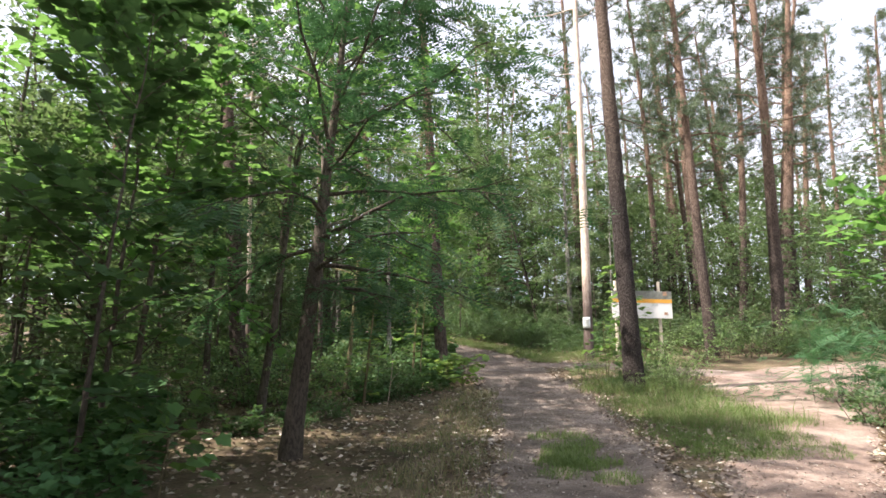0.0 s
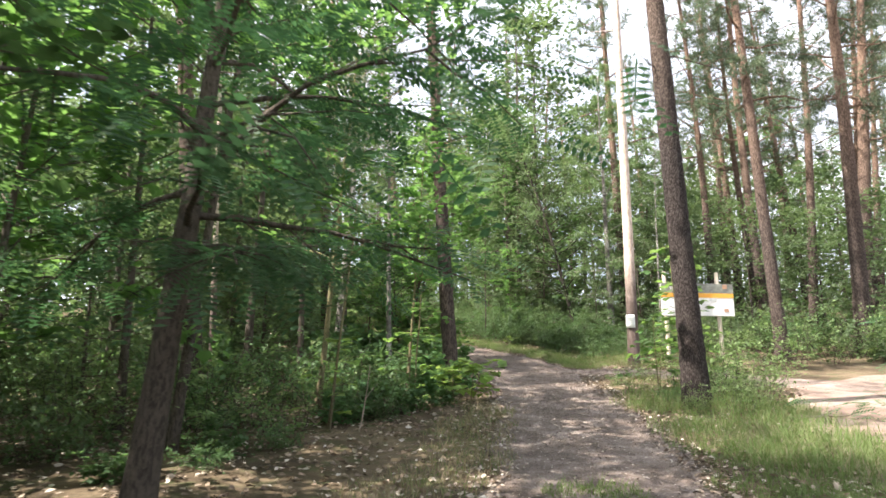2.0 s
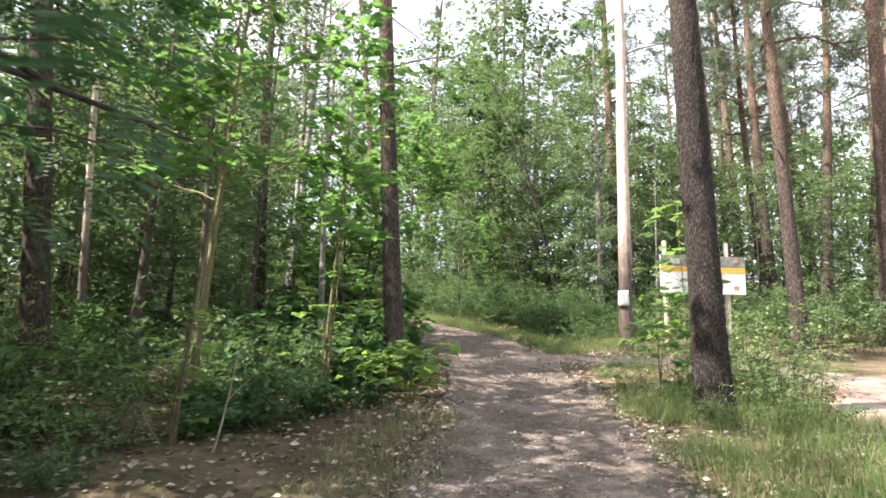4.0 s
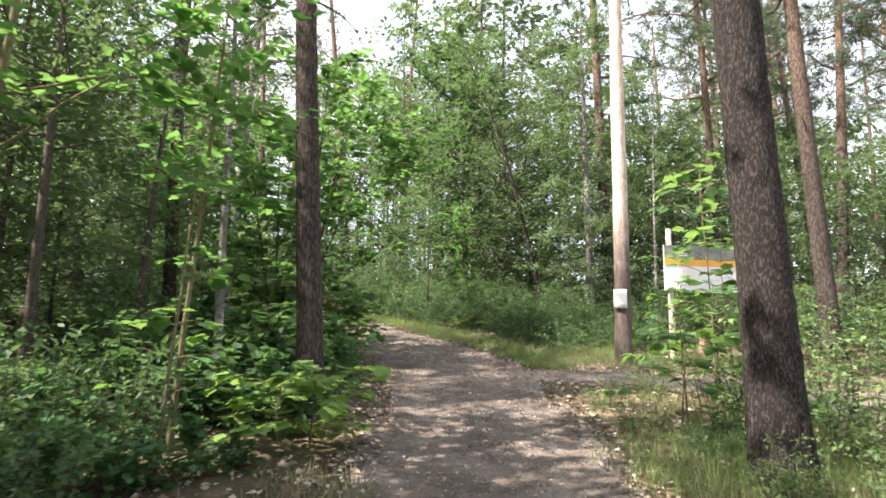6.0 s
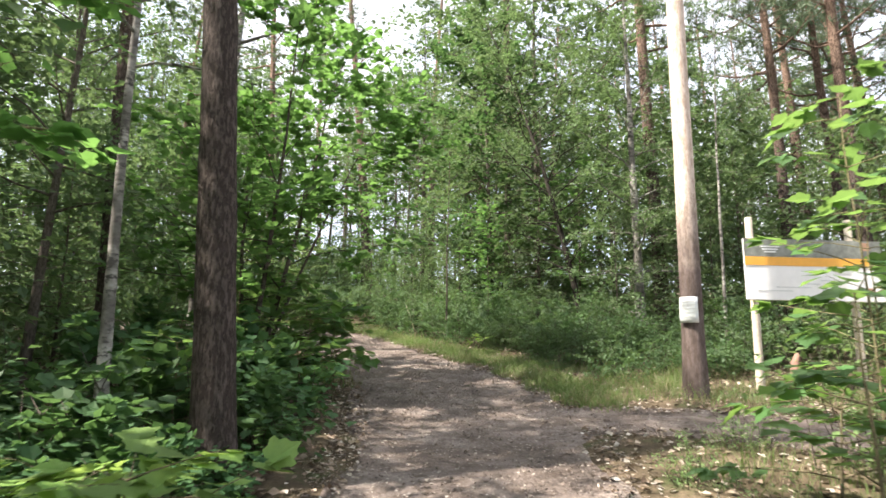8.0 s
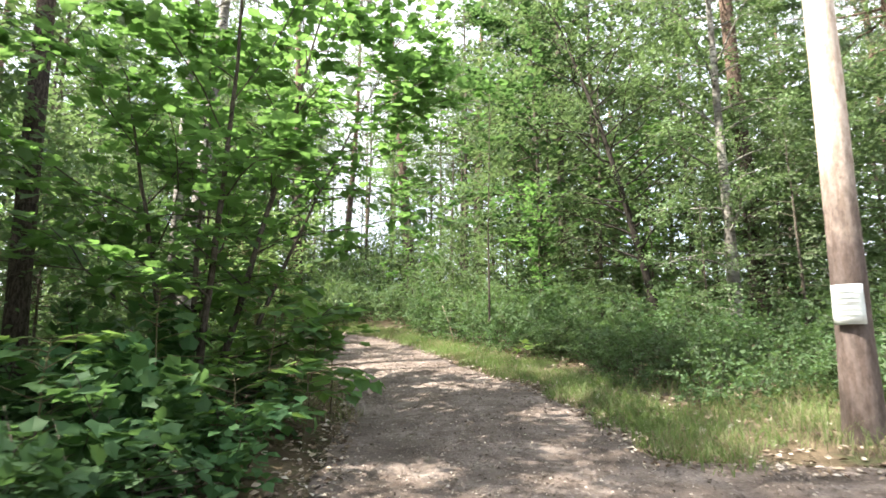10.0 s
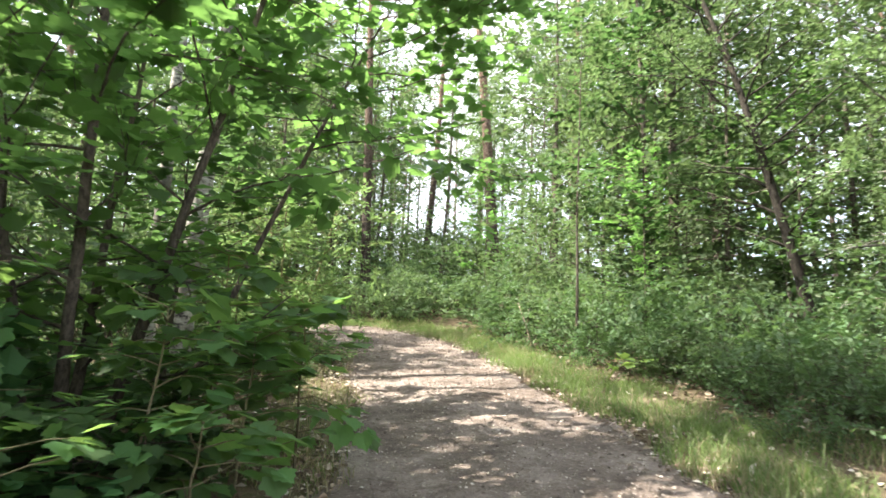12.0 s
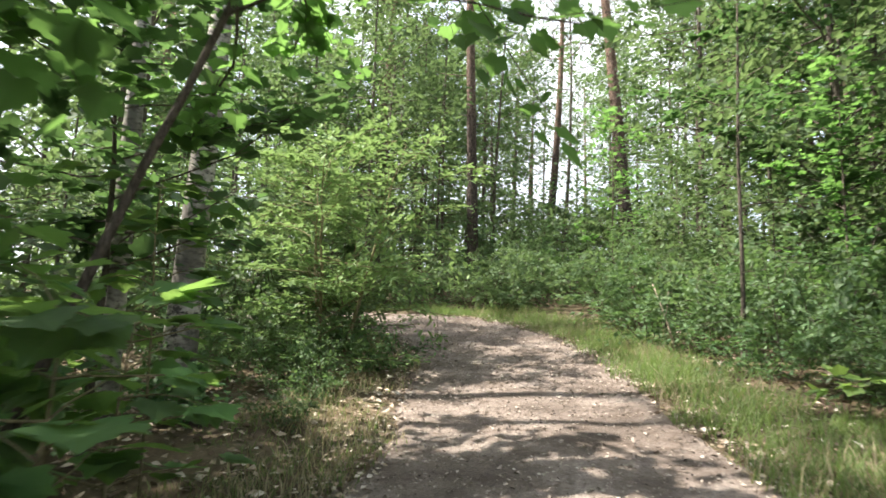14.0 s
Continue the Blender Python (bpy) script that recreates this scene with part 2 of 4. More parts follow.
MAIN = [(-1.5, -11, 1.05), (-0.6, -5, 1.05), (0.4, 0, 1.05), (1.36, 6.1, 1.0), (1.72, 9.7, 1.02), (1.98, 13, 1.12), (1.90, 16.5, 1.12), (1.70, 19.6, 1.40),
        (1.05, 22, 1.36), (0.3, 23.8, 1.3), (-0.55, 25.4, 1.25), (-1.6, 27.2, 1.25), (-2.7, 28.9, 1.2), (-4.3, 30.4, 1.2), (-6.8, 31.3, 1.15), (-10, 31.4, 1.1), (-16, 30.5, 1.1), (-32, 28, 1.1)]
SIDE = [(2.2, 3.4, 0.5), (3.3, 6.0, 0.75), (4.6, 8.6, 0.95), (5.9, 11.2, 1.3), (7.2, 13.8, 1.8), (9.0, 16.2, 1.9), (12.0, 18.4, 1.6), (17, 20.4, 1.4), (40, 25, 1.4)]
LINK = [(2.3, 19.4, 0.75), (4.0, 19.45, 0.7), (5.4, 18.95, 0.75), (6.9, 17.9, 0.9), (8.6, 16.7, 1.0)]


def smooth_line(pts, step=0.3):
    p = np.array(pts, float)
    s = np.concatenate([[0], np.cumsum(np.hypot(np.diff(p[:, 0]), np.diff(p[:, 1])))])
    n = max(4, int(s[-1] / step))
    u = np.linspace(0, s[-1], n)
    out = np.stack([np.interp(u, s, p[:, k]) for k in range(3)], 1)
    for _ in range(6):
        out[1:-1] = 0.25 * out[:-2] + 0.5 * out[1:-1] + 0.25 * out[2:]
    return out


LINES = [smooth_line(q) for q in (MAIN, SIDE, LINK)]


def trail_gap(x, y):
    """Metres from the nearest trail's edge; below zero on the trail."""
    x, y = np.atleast_1d(np.asarray(x, float)), np.atleast_1d(np.asarray(y, float))
    best = np.full(x.shape, 1e3)
    for line in LINES:
        for px, py, w in line[::2]:
            best = np.minimum(best, np.hypot(x - px, y - py) - w)
    return best


def ground_z(x, y):
    """The forest floor's height."""
    return float(floor_height(np.array([x]), np.array([y]))[0])


def floor_height(x, y):
    gap = trail_gap(x, y)
    off = np.clip((gap + 0.1) / 0.6, 0, 1)
    return slope(x, y) + off * 0.05 * waves(x, y) + off * 0.03 - 0.05 * np.clip(-gap / 0.3, 0, 1)


def link_mesh(name, verts, faces, mat, parent=None, label="", smooth=False):
    me = bpy.data.meshes.new(name)
    me.from_pydata(verts, [], faces)
    me.materials.append(mat)
    if smooth:
        me.polygons.foreach_set("use_smooth", [True] * len(me.polygons))
    ob = new(name, me)
    if parent is not None:
        ob.parent = parent
    if label:
        ob["label"] = label
    return ob


def part(name, bm, mat, parent=None, label=""):
    me = bpy.data.meshes.new(name)
    bm.to_mesh(me)
    bm.free()
    me.materials.append(mat)
    ob = new(name, me)
    if parent is not None:
        ob.parent = parent
    if label:
        ob["label"] = label
    return ob


def base_empty(name, x, y, label, category, group="", kind="", z=None):
    ob = new(name)
    ob.empty_display_size = 0.2
    ob.location = (x, y, ground_z(x, y) - 0.02 if z is None else z)
    return tagged(ob, label, category, group, kind)


class Geo:
    """Collects vertices and faces of one mesh."""

    def __init__(self):
        self.v, self.f, self.n = [], [], 0

    def add(self, v, f):
        self.v.append(np.asarray(v, float))
        self.f.extend([tuple(int(i) + self.n for i in q) for q in f])
        self.n += len(v)

    def tube(self, pts, radii, sides=6, rough=0.0, rng=None):
        pts, radii = np.asarray(pts, float), np.asarray(radii, float)
        n = len(pts)
        tang = np.gradient(pts, axis=0)
        tang /= np.linalg.norm(tang, axis=1)[:, None] + 1e-9
        ref = np.where(np.abs(tang[:, 2:3]) > 0.9, np.array([[1.0, 0, 0]]), np.array([[0, 0, 1.0]]))
        a = np.cross(ref, tang)
        a /= np.linalg.norm(a, axis=1)[:, None] + 1e-9
        b = np.cross(tang, a)
        ang = np.linspace(0, 2 * np.pi, sides, endpoint=False)
        r = radii[:, None] * np.ones((1, sides))
        if rough and rng is not None:
            r = r * (1 + rough * rng.normal(0, 1, r.shape))
        ring = pts[:, None] + r[..., None] * (np.cos(ang)[None, :, None] * a[:, None] + np.sin(ang)[None, :, None] * b[:, None])
        v = ring.reshape(-1, 3)
        f = [(i * sides + j, i * sides + (j + 1) % sides, (i + 1) * sides + (j + 1) % sides, (i + 1) * sides + j) for i in range(n - 1) for j in range(sides)]
        f.append(tuple((n - 1) * sides + j for j in range(sides)))
        self.add(v, f)

    def make(self, name, mat, parent=None, label="", smooth=True):
        return link_mesh(name, np.concatenate(self.v), self.f, mat, parent, label, smooth)


# leaf outlines: y runs from the stalk to the tip, z is the face
def outline_fan(half, centre):
    pts = half + [(-x, y) for x, y in half[-2:0:-1]]
    v = [(x, y, 0.12 * abs(x) - 0.10 * y * y) for x, y in pts] + [(centre[0], centre[1], -0.03)]
    c = len(pts)
    return np.array(v), [(i, (i + 1) % c, c) for i in range(c)]


OVAL = (np.array([(0, 0, 0), (0.30, 0.42, 0.07), (0, 1.0, -0.06), (-0.30, 0.42, 0.07)]), [(0, 1, 2), (0, 2, 3)])
MAPLE = outline_fan([(0, 0), (0.20, -0.10), (0.44, -0.04), (0.45, 0.14), (0.62, 0.32), (0.62, 0.48), (0.42, 0.50), (0.36, 0.68), (0.18, 0.74), (0, 1.0)], (0, 0.36))
MAPLE_LITE = outline_fan([(0, 0), (0.36, -0.06), (0.44, 0.16), (0.60, 0.46), (0.34, 0.60), (0, 1.0)], (0, 0.34))


def frond_outline():
    v, f = [(-0.012, 0, 0), (0.012, 0, 0), (0, 1, -0.18)], [(0, 1, 2)]
    for i in range(7):
        y = 0.16 + 0.12 * i
        z = -0.18 * y * y
        ln = 0.24 - 0.012 * abs(i - 3)
        for s in (-1, 1):
            k = len(v)
            v += [(0, y, z), (s * ln * 0.5, y - 0.045 + 0.03, z - 0.01), (s * ln, y + 0.03, z - 0.03), (s * ln * 0.5, y + 0.06 + 0.01, z - 0.01)]
            f += [(k, k + 1, k + 2), (k, k + 2, k + 3)]
    return np.array(v, float), f


FROND = frond_outline()


def tuft_outline(n=8, seed=3):
    rng = np.random.default_rng(seed)
    v, f = [], []
    for i in range(n):
        d = rng.normal(0, 1, 3) + np.array((0, 1.1, 0.3))
        d /= np.linalg.norm(d)
        s = np.cross(d, rng.normal(0, 1, 3))
        s *= 0.055 / np.linalg.norm(s)
        k = len(v)
        v += [tuple(-s), tuple(s), tuple(d)]
        f.append((k, k + 1, k + 2))
    return np.array(v, float), f


TUFT = tuft_outline()


def unit(v):
    return v / (np.linalg.norm(v, axis=-1, keepdims=True) + 1e-9)


def leaf_frames(direction, normal):
    y = unit(direction)
    x = unit(np.cross(y, normal))
    z = np.cross(x, y)
    return np.stack([x, y, z], -1)


def leaf_mesh(name, outline, pos, direction, normal, size, mat, parent=None, label=""):
    tv, tf = outline
    rot = leaf_frames(direction, normal)
    v = np.einsum("nij,kj->nki", rot, tv) * np.asarray(size)[:, None, None] + pos[:, None]
    n, k = len(pos), len(tv)
    f = (np.array(tf)[None] + (np.arange(n) * k)[:, None, None]).reshape(-1, 3)
    return link_mesh(name, v.reshape(-1, 3).tolist(), f.tolist(), mat, parent, label)


def curve_pts(start, direction, length, n, rng, wob=0.08, droop=0.0):
    p, d = np.array(start, float), unit(np.array(direction, float))
    pts = [p.copy()]
    for i in range(n):
        d = unit(d + rng.normal(0, wob, 3) + np.array((0, 0, -droop)))
        p = p + d * length / n
        pts.append(p.copy())
    return np.array(pts)


# ---- trees ----


def clumped(owner, count, rng, uneven):
    """Picks twig pieces for leaves, with some twigs full and others almost bare."""
    weight = np.exp(rng.normal(0, uneven, owner.max() + 1))[owner]
    return rng.choice(len(owner), count, p=weight / weight.sum())


def trunk_line(height, lean, bend, rng, n=14, wob=0.02):
    t = np.linspace(0, 1, n)
    x = lean[0] * height * t + bend[0] * np.sin(np.pi * t) + np.cumsum(rng.normal(0, wob, n)) * t
    y = lean[1] * height * t + bend[1] * np.sin(np.pi * t) + np.cumsum(rng.normal(0, wob, n)) * t
    return np.stack([x - x[0], y - y[0], height * t - 0.1], 1)


def broadleaf(name, x, y, label, height, radius, crown_from, spread, leaves, outline=OVAL, size=0.09, mat=M_LEAF, bark=M_BARK, lean=(0, 0), bend=(0, 0), limbs=26, seed=1,
              category="tree", group="", droop=0.03, rise=0.45, tier=False, sides=9, top=0.35, aim=None, stems=1, split=True):
    """A broad-leaved tree: tapered trunk, limbs with twigs, and a crown of single leaves along the twigs."""
    rng = np.random.default_rng(seed)
    root = base_empty(name, x, y, label, category, group)
    wood, ends = Geo(), []
    for s in range(stems):
        ang = 2 * np.pi * s / max(1, stems) + 0.7
        ln = (lean[0] + (0.22 * math.cos(ang) if stems > 1 else 0), lean[1] + (0.22 * math.sin(ang) if stems > 1 else 0))
        hh = height * (1 if s == 0 else rng.uniform(0.6, 0.95))
        line = trunk_line(hh, ln, bend, rng)
        if stems > 1:
            line[:, 0] += 0.12 * math.cos(ang)
            line[:, 1] += 0.12 * math.sin(ang)
        tt = np.linspace(0, 1, len(line))
        rad = radius * (1 - 0.86 * tt) + radius * 0.35 * np.exp(-tt * 14)
        trunk = Geo()
        trunk.tube(line, rad, sides, 0.03, rng)
        trunk.make("trunk", bark, root)
        n_l = limbs // stems
        for i in range(n_l):
            u = (i + rng.uniform(0, 1)) / n_l
            z = crown_from + (hh - crown_from) * u
            q = np.array([np.interp(z, line[:, 2], line[:, k]) for k in range(3)])
            az = i * 2.399 + rng.normal(0, 0.4)
            prof = (math.sin(math.pi * min(1, 0.18 + 0.82 * (u * (1 - top) + top * u * u))) ** 0.7)
            ln_b = spread * (0.35 + 0.65 * prof) * rng.uniform(0.7, 1.15)
            d = np.array((math.cos(az), math.sin(az), rise + 0.5 * u + rng.normal(0, 0.15)))
            if aim is not None:
                d[:2] += np.array(aim)
            pts = curve_pts(q, d, ln_b, 6, rng, 0.12, droop)
            r0 = max(0.006, radius * 0.30 * (1 - 0.7 * u))
            if split:
                wood = Geo()
            wood.tube(pts if split else pts[::2], np.linspace(r0, 0.004, len(pts))[::1 if split else 2], 5 if split else 4)
            for j in range(5):
                k = 1 + j
                dd = unit(pts[k] - pts[k - 1]) + rng.normal(0, 0.65, 3) * np.array((1, 1, 0.45))
                tw = curve_pts(pts[k], dd, ln_b * rng.uniform(0.25, 0.5), 3, rng, 0.15, droop)
                if split or j == 1:
                    wood.tube(tw, np.linspace(max(0.003, r0 * 0.35), 0.002, len(tw)), 3)
                ends.append(tw)
            ends.append(pts[3:])
            if split:
                wood.make("limb", bark, root)
    if not split:
        wood.make("branchwork", bark, root)["kind"] = "stuff"
    # leaves along the twigs
    segs = np.array([(e[i], e[i + 1]) for e in ends for i in range(len(e) - 1)])
    owner = np.repeat(np.arange(len(ends)), [len(e) - 1 for e in ends])
    pick = clumped(owner, leaves, rng, 0.5 if tier else 0.75)
    u = rng.uniform(0, 1, (leaves, 1))
    pos = segs[pick, 0] * (1 - u) + segs[pick, 1] * u
    along = unit(segs[pick, 1] - segs[pick, 0])
    jit = size * (0.8 if tier else 1.0)
    pos = pos + rng.normal(0, jit, (leaves, 3)) * np.array((1, 1, 0.2 if tier else 0.6))
    d = along + rng.normal(0, 0.8, (leaves, 3)) * np.array((1, 1, 0.18 if tier else 0.4)) + np.array((0, 0, -0.12 if tier else -0.2))
    nrm = np.array((0, 0, 1.0)) + rng.normal(0, 0.2 if tier else 0.45, (leaves, 3))
    leaf_mesh("crown", outline, pos, d, nrm, size * rng.uniform(0.6, 1.3, leaves), mat, root)
    return root


def pine(name, x, y, label, height, radius, crown_from, lean=(0, 0), bend=(0, 0), bark=M_PINE, seed=1, limbs=30, spread=2.4, tufts=900, sides=14, rings=40, rough=0.02, dead=6, group="tall pines", split=True):
    """A Scots pine: straight tapered bole, dead snags, high limbs with needle tufts."""
    rng = np.random.default_rng(seed)
    root = base_empty(name, x, y, label, "pine tree", group)
    line = trunk_line(height, lean, bend, rng, rings, 0.006)
    tt = np.linspace(0, 1, rings)
    rad = radius * (1 - 0.75 * tt ** 1.15) + radius * 0.28 * np.exp(-tt * height / 0.5)
    g = Geo()
    g.tube(line, rad, sides, rough, rng)
    g.make("trunk", bark, root)
    wood, ends = Geo(), []
    for i in range(dead):
        z = rng.uniform(0.35, 1.0) * crown_from
        q = np.array([np.interp(z, line[:, 2], line[:, k]) for k in range(3)])
        az = rng.uniform(0, 6.28)
        pts = curve_pts(q, (math.cos(az), math.sin(az), rng.uniform(-0.2, 0.4)), rng.uniform(0.3, 1.5), 4, rng, 0.15)
        if split:
            wood = Geo()
        wood.tube(pts, np.linspace(0.02, 0.006, 5), 4)
        if split:
            wood.make("snag", bark, root)
    for i in range(limbs):
        u = (i + rng.uniform(0, 1)) / limbs
        z = crown_from + (height - crown_from) * u
        q = np.array([np.interp(z, line[:, 2], line[:, k]) for k in range(3)])
        az = i * 2.399 + rng.normal(0, 0.5)
        ln_b = spread * (1 - 0.65 * u) * rng.uniform(0.5, 1.2)
        pts = curve_pts(q, (math.cos(az), math.sin(az), 0.15 + 0.7 * u + rng.normal(0, 0.2)), ln_b, 6, rng, 0.2, 0.0)
        if split:
            wood = Geo()
        wood.tube(pts, np.linspace(0.045 * (1 - 0.6 * u), 0.008, len(pts)), 5)
        for k in range(2, 7):
            tw = curve_pts(pts[k], unit(pts[k] - pts[k - 1]) + rng.normal(0, 0.6, 3), ln_b * 0.3, 3, rng, 0.15, -0.05)
            if split or k == 3:
                wood.tube(tw, np.linspace(0.008, 0.004, 4), 3)
            ends.append(tw)
        if split:
            wood.make("limb", bark, root)
    if not split:
        wood.make("branchwork", bark, root)["kind"] = "stuff"
    segs = np.array([(e[i], e[i + 1]) for e in ends for i in range(len(e) - 1)])
    pick = rng.integers(0, len(segs), tufts)
    uu = rng.uniform(0, 1, (tufts, 1))
    pos = segs[pick, 0] * (1 - uu) + segs[pick, 1] * uu + rng.normal(0, 0.10, (tufts, 3))
    d = unit(segs[pick, 1] - segs[pick, 0]) + rng.normal(0, 0.6, (tufts, 3)) + np.array((0, 0, 0.3))
    leaf_mesh("crown", TUFT, pos, d, rng.normal(0, 1, (tufts, 3)), rng.uniform(0.16, 0.32, tufts), M_NEEDLE, root)
    return root


def shrub(name, x, y, label, height, width, leaves, size=0.06, mat=M_SHRUB, outline=OVAL, seed=1, group="", stems=14, category="shrub", tier=False):
    """A bush of many thin stems that arch outwards, leafy down to the ground."""
    rng = np.random.default_rng(seed)
    root = base_empty(name, x, y, label, category, group)
    wood, ends = Geo(), []
    for i in range(stems):
        az = i * 2.399
        rr = math.sqrt((i + 0.5) / stems) * width * 0.45
        q = np.array((rr * math.cos(az) * 0.7, rr * math.sin(az) * 0.7, -0.03))
        h = height * rng.uniform(0.55, 1.0) * (1 - 0.35 * rr / max(0.1, width))
        d = np.array((math.cos(az) * 0.35, math.sin(az) * 0.35, 1.0)) + rng.normal(0, 0.15, 3)
        pts = curve_pts(q, d, h * 1.1, 6, rng, 0.12, 0.05)
        wood.tube(pts, np.linspace(0.008, 0.003, 7), 3)
        ends.append(pts[2:])
        for k in range(1, 7):
            tw = curve_pts(pts[k], rng.normal(0, 1, 3) * np.array((1, 1, 0.35)) + np.array((0, 0, 0.2)), width * rng.uniform(0.18, 0.36), 3, rng, 0.2, 0.06)
            if k % 2:
                wood.tube(tw[::3], [0.005, 0.002], 3)
            ends.append(tw)
    wood.make("branchwork", M_BARK, root)["kind"] = "stuff"
    segs = np.array([(e[i], e[i + 1]) for e in ends for i in range(len(e) - 1)])
    owner = np.repeat(np.arange(len(ends)), [len(e) - 1 for e in ends])
    pick = clumped(owner, leaves, rng, 0.8)
    u = rng.uniform(0, 1, (leaves, 1))
    pos = segs[pick, 0] * (1 - u) + segs[pick, 1] * u + rng.normal(0, size * 0.7, (leaves, 3)) * np.array((1, 1, 0.5))
    d = unit(segs[pick, 1] - segs[pick, 0]) + rng.normal(0, 0.8, (leaves, 3)) * np.array((1, 1, 0.3)) + np.array((0, 0, -0.2))
    nrm = np.array((0, 0, 1.0)) + rng.normal(0, 0.22 if tier else 0.4, (leaves, 3))
    leaf_mesh("foliage", outline, pos, d, nrm, size * rng.uniform(0.6, 1.35, leaves), mat, root)
    return root


LEAF_PLATES = {}


def single_leaf(mat):
    """One maple leaf mesh with its stalk, shared by all the single leaves of a kind."""
    if mat.name not in LEAF_PLATES:
        tv, tf = MAPLE
        k = len(tv)
        v = np.concatenate([tv, [(-0.012, 0, 0), (0.012, 0, 0), (0, -0.55, 0.10)]])
        me = bpy.data.meshes.new("leaf")
        me.from_pydata(v.tolist(), [], [tuple(q) for q in tf] + [(k, k + 1, k + 2)])
        me.materials.append(mat)
        LEAF_PLATES[mat.name] = me
    return LEAF_PLATES[mat.name]


def maple_sapling(x, y, label, height, lean=(0, 0), nodes=7, reach=0.4, size=0.13, mat=M_MAPLE_ONE, seed=1, per_twig=4, start=0.3, group="young maples", radius=0.012, bark=M_STEM):
    """A young maple: one stem, paired side twigs in tiers, and large lobed leaves held level, each a piece of its own."""
    rng = np.random.default_rng(seed)
    root = base_empty("maple_sapling", x, y, label, "sapling", group)
    line = trunk_line(height, lean, (0, 0), rng, 10, 0.012)
    g = Geo()
    g.tube(line, np.linspace(radius, 0.004, 10), 6)
    g.make("stem", bark, root)
    me = single_leaf(mat)
    spots = []
    for i in range(nodes):
        u = start + (1 - start) * (i + 0.5) / nodes
        q = np.array([np.interp(u * height, line[:, 2], line[:, k]) for k in range(3)])
        for s in range(2):
            az = i * 1.571 + s * math.pi + rng.normal(0, 0.35)
            ln_t = reach * (1.1 - 0.55 * u) * rng.uniform(0.6, 1.2)
            tw = curve_pts(q, (math.cos(az), math.sin(az), 0.45), ln_t, 4, rng, 0.12, 0.1)
            twig = Geo()
            twig.tube(tw, np.linspace(0.005, 0.002, 5), 4)
            twig.make("twig", bark, root)
            for j in range(per_twig):
                k = 4 if j < 2 else int(rng.integers(2, 5))
                dv = unit(tw[k] - tw[k - 1]) + rng.normal(0, 0.7, 3) * np.array((1, 1, 0.2)) + np.array((0, 0, -0.28))
                spots.append((tw[k], dv))
    spots += [(line[-1], np.array((math.cos(a), math.sin(a), 0.1))) for a in (0.3, 2.2, 4.4)]
    for q, dv in spots:
        sz = size * rng.uniform(0.6, 1.25)
        dv = unit(dv)
        m = leaf_frames(dv, np.array((0, 0, 1.0)) + rng.normal(0, 0.18, 3))
        ob = new("leaf", me)
        ob.parent = root
        mm = Matrix(m.tolist()).to_4x4() @ Matrix.Scale(sz, 4)
        mm.translation = Vector((q + dv * sz * 0.5).tolist())
        ob.matrix_basis = mm
    return root


def place(ob, x, y, turn=0.0, scale=1.0, lean=0.0):
    """A copy of a plant, set on the ground at x, y."""
    c = copy_thing(ob, Matrix.Translation((x, y, ground_z(x, y) - 0.02)) @ pose(0, 0, 0, lean, 0, turn) @ Matrix.Scale(scale, 4))
    return c


# ---- ground ----


def spread_axis(lo, hi, step, reach):
    mid = np.arange(lo, hi + 1e-6, step)
    out, d = [], step
    q = hi
    while q < reach:
        d *= 1.35
        q += d
        out.append(q)
    left, d, q = [], step, lo
    while q > -reach:
        d *= 1.35
        q -= d
        left.append(q)
    return np.array(left[::-1] + mid.tolist() + out)


def build_ground():
    xs, ys = spread_axis(-16, 20, 0.22, 900), spread_axis(-6, 44, 0.22, 900)
    gx, gy = np.meshgrid(xs, ys)
    z = floor_height(gx.ravel(), gy.ravel())
    nx, ny = len(xs), len(ys)
    v = np.stack([gx.ravel(), gy.ravel(), z], 1)
    i, j = np.meshgrid(np.arange(nx - 1), np.arange(ny - 1))
    a = (j * nx + i).ravel()
    f = np.stack([a, a + 1, a + nx + 1, a + nx], 1)
    ob = link_mesh("ground", v.tolist(), f.tolist(), M_FLOOR, smooth=True)
    tagged(ob, "dark forest floor of soil and dead leaves", "ground", kind="structure")


def build_trail(name, line, mat, label, lift=0.0):
    rng = np.random.default_rng(7)
    n, across = len(line), 15
    tang = np.gradient(line[:, :2], axis=0)
    tang /= np.linalg.norm(tang, axis=1)[:, None]
    side = np.stack([tang[:, 1], -tang[:, 0]], 1)
    u = np.linspace(-1, 1, across)
    ragged = 1 + 0.22 * np.convolve(rng.normal(0, 1, n + 4), np.ones(5) / 5, "valid")[:, None] * np.abs(u)[None]
    off = u[None] * (line[:, 2:3] + 0.14) * ragged
    x = line[:, 0:1] + side[:, 0:1] * off
    y = line[:, 1:2] + side[:, 1:2] * off
    z = slope(x, y) + 0.012 + lift + 0.012 * waves(x * 3.1, y * 2.7) - 0.018 * np.exp(-((np.abs(u) - 0.5) / 0.18) ** 2)[None] - 0.07 * np.clip((np.abs(u) - 0.84) / 0.16, 0, 1)[None] ** 2
    v = np.stack([x.ravel(), y.ravel(), z.ravel()], 1)
    f = [(i * across + j, i * across + j + 1, (i + 1) * across + j + 1, (i + 1) * across + j) for i in range(n - 1) for j in range(across - 1)]
    ob = link_mesh(name, v.tolist(), f, mat, smooth=True)
    tagged(ob, label, "trail", kind="structure")


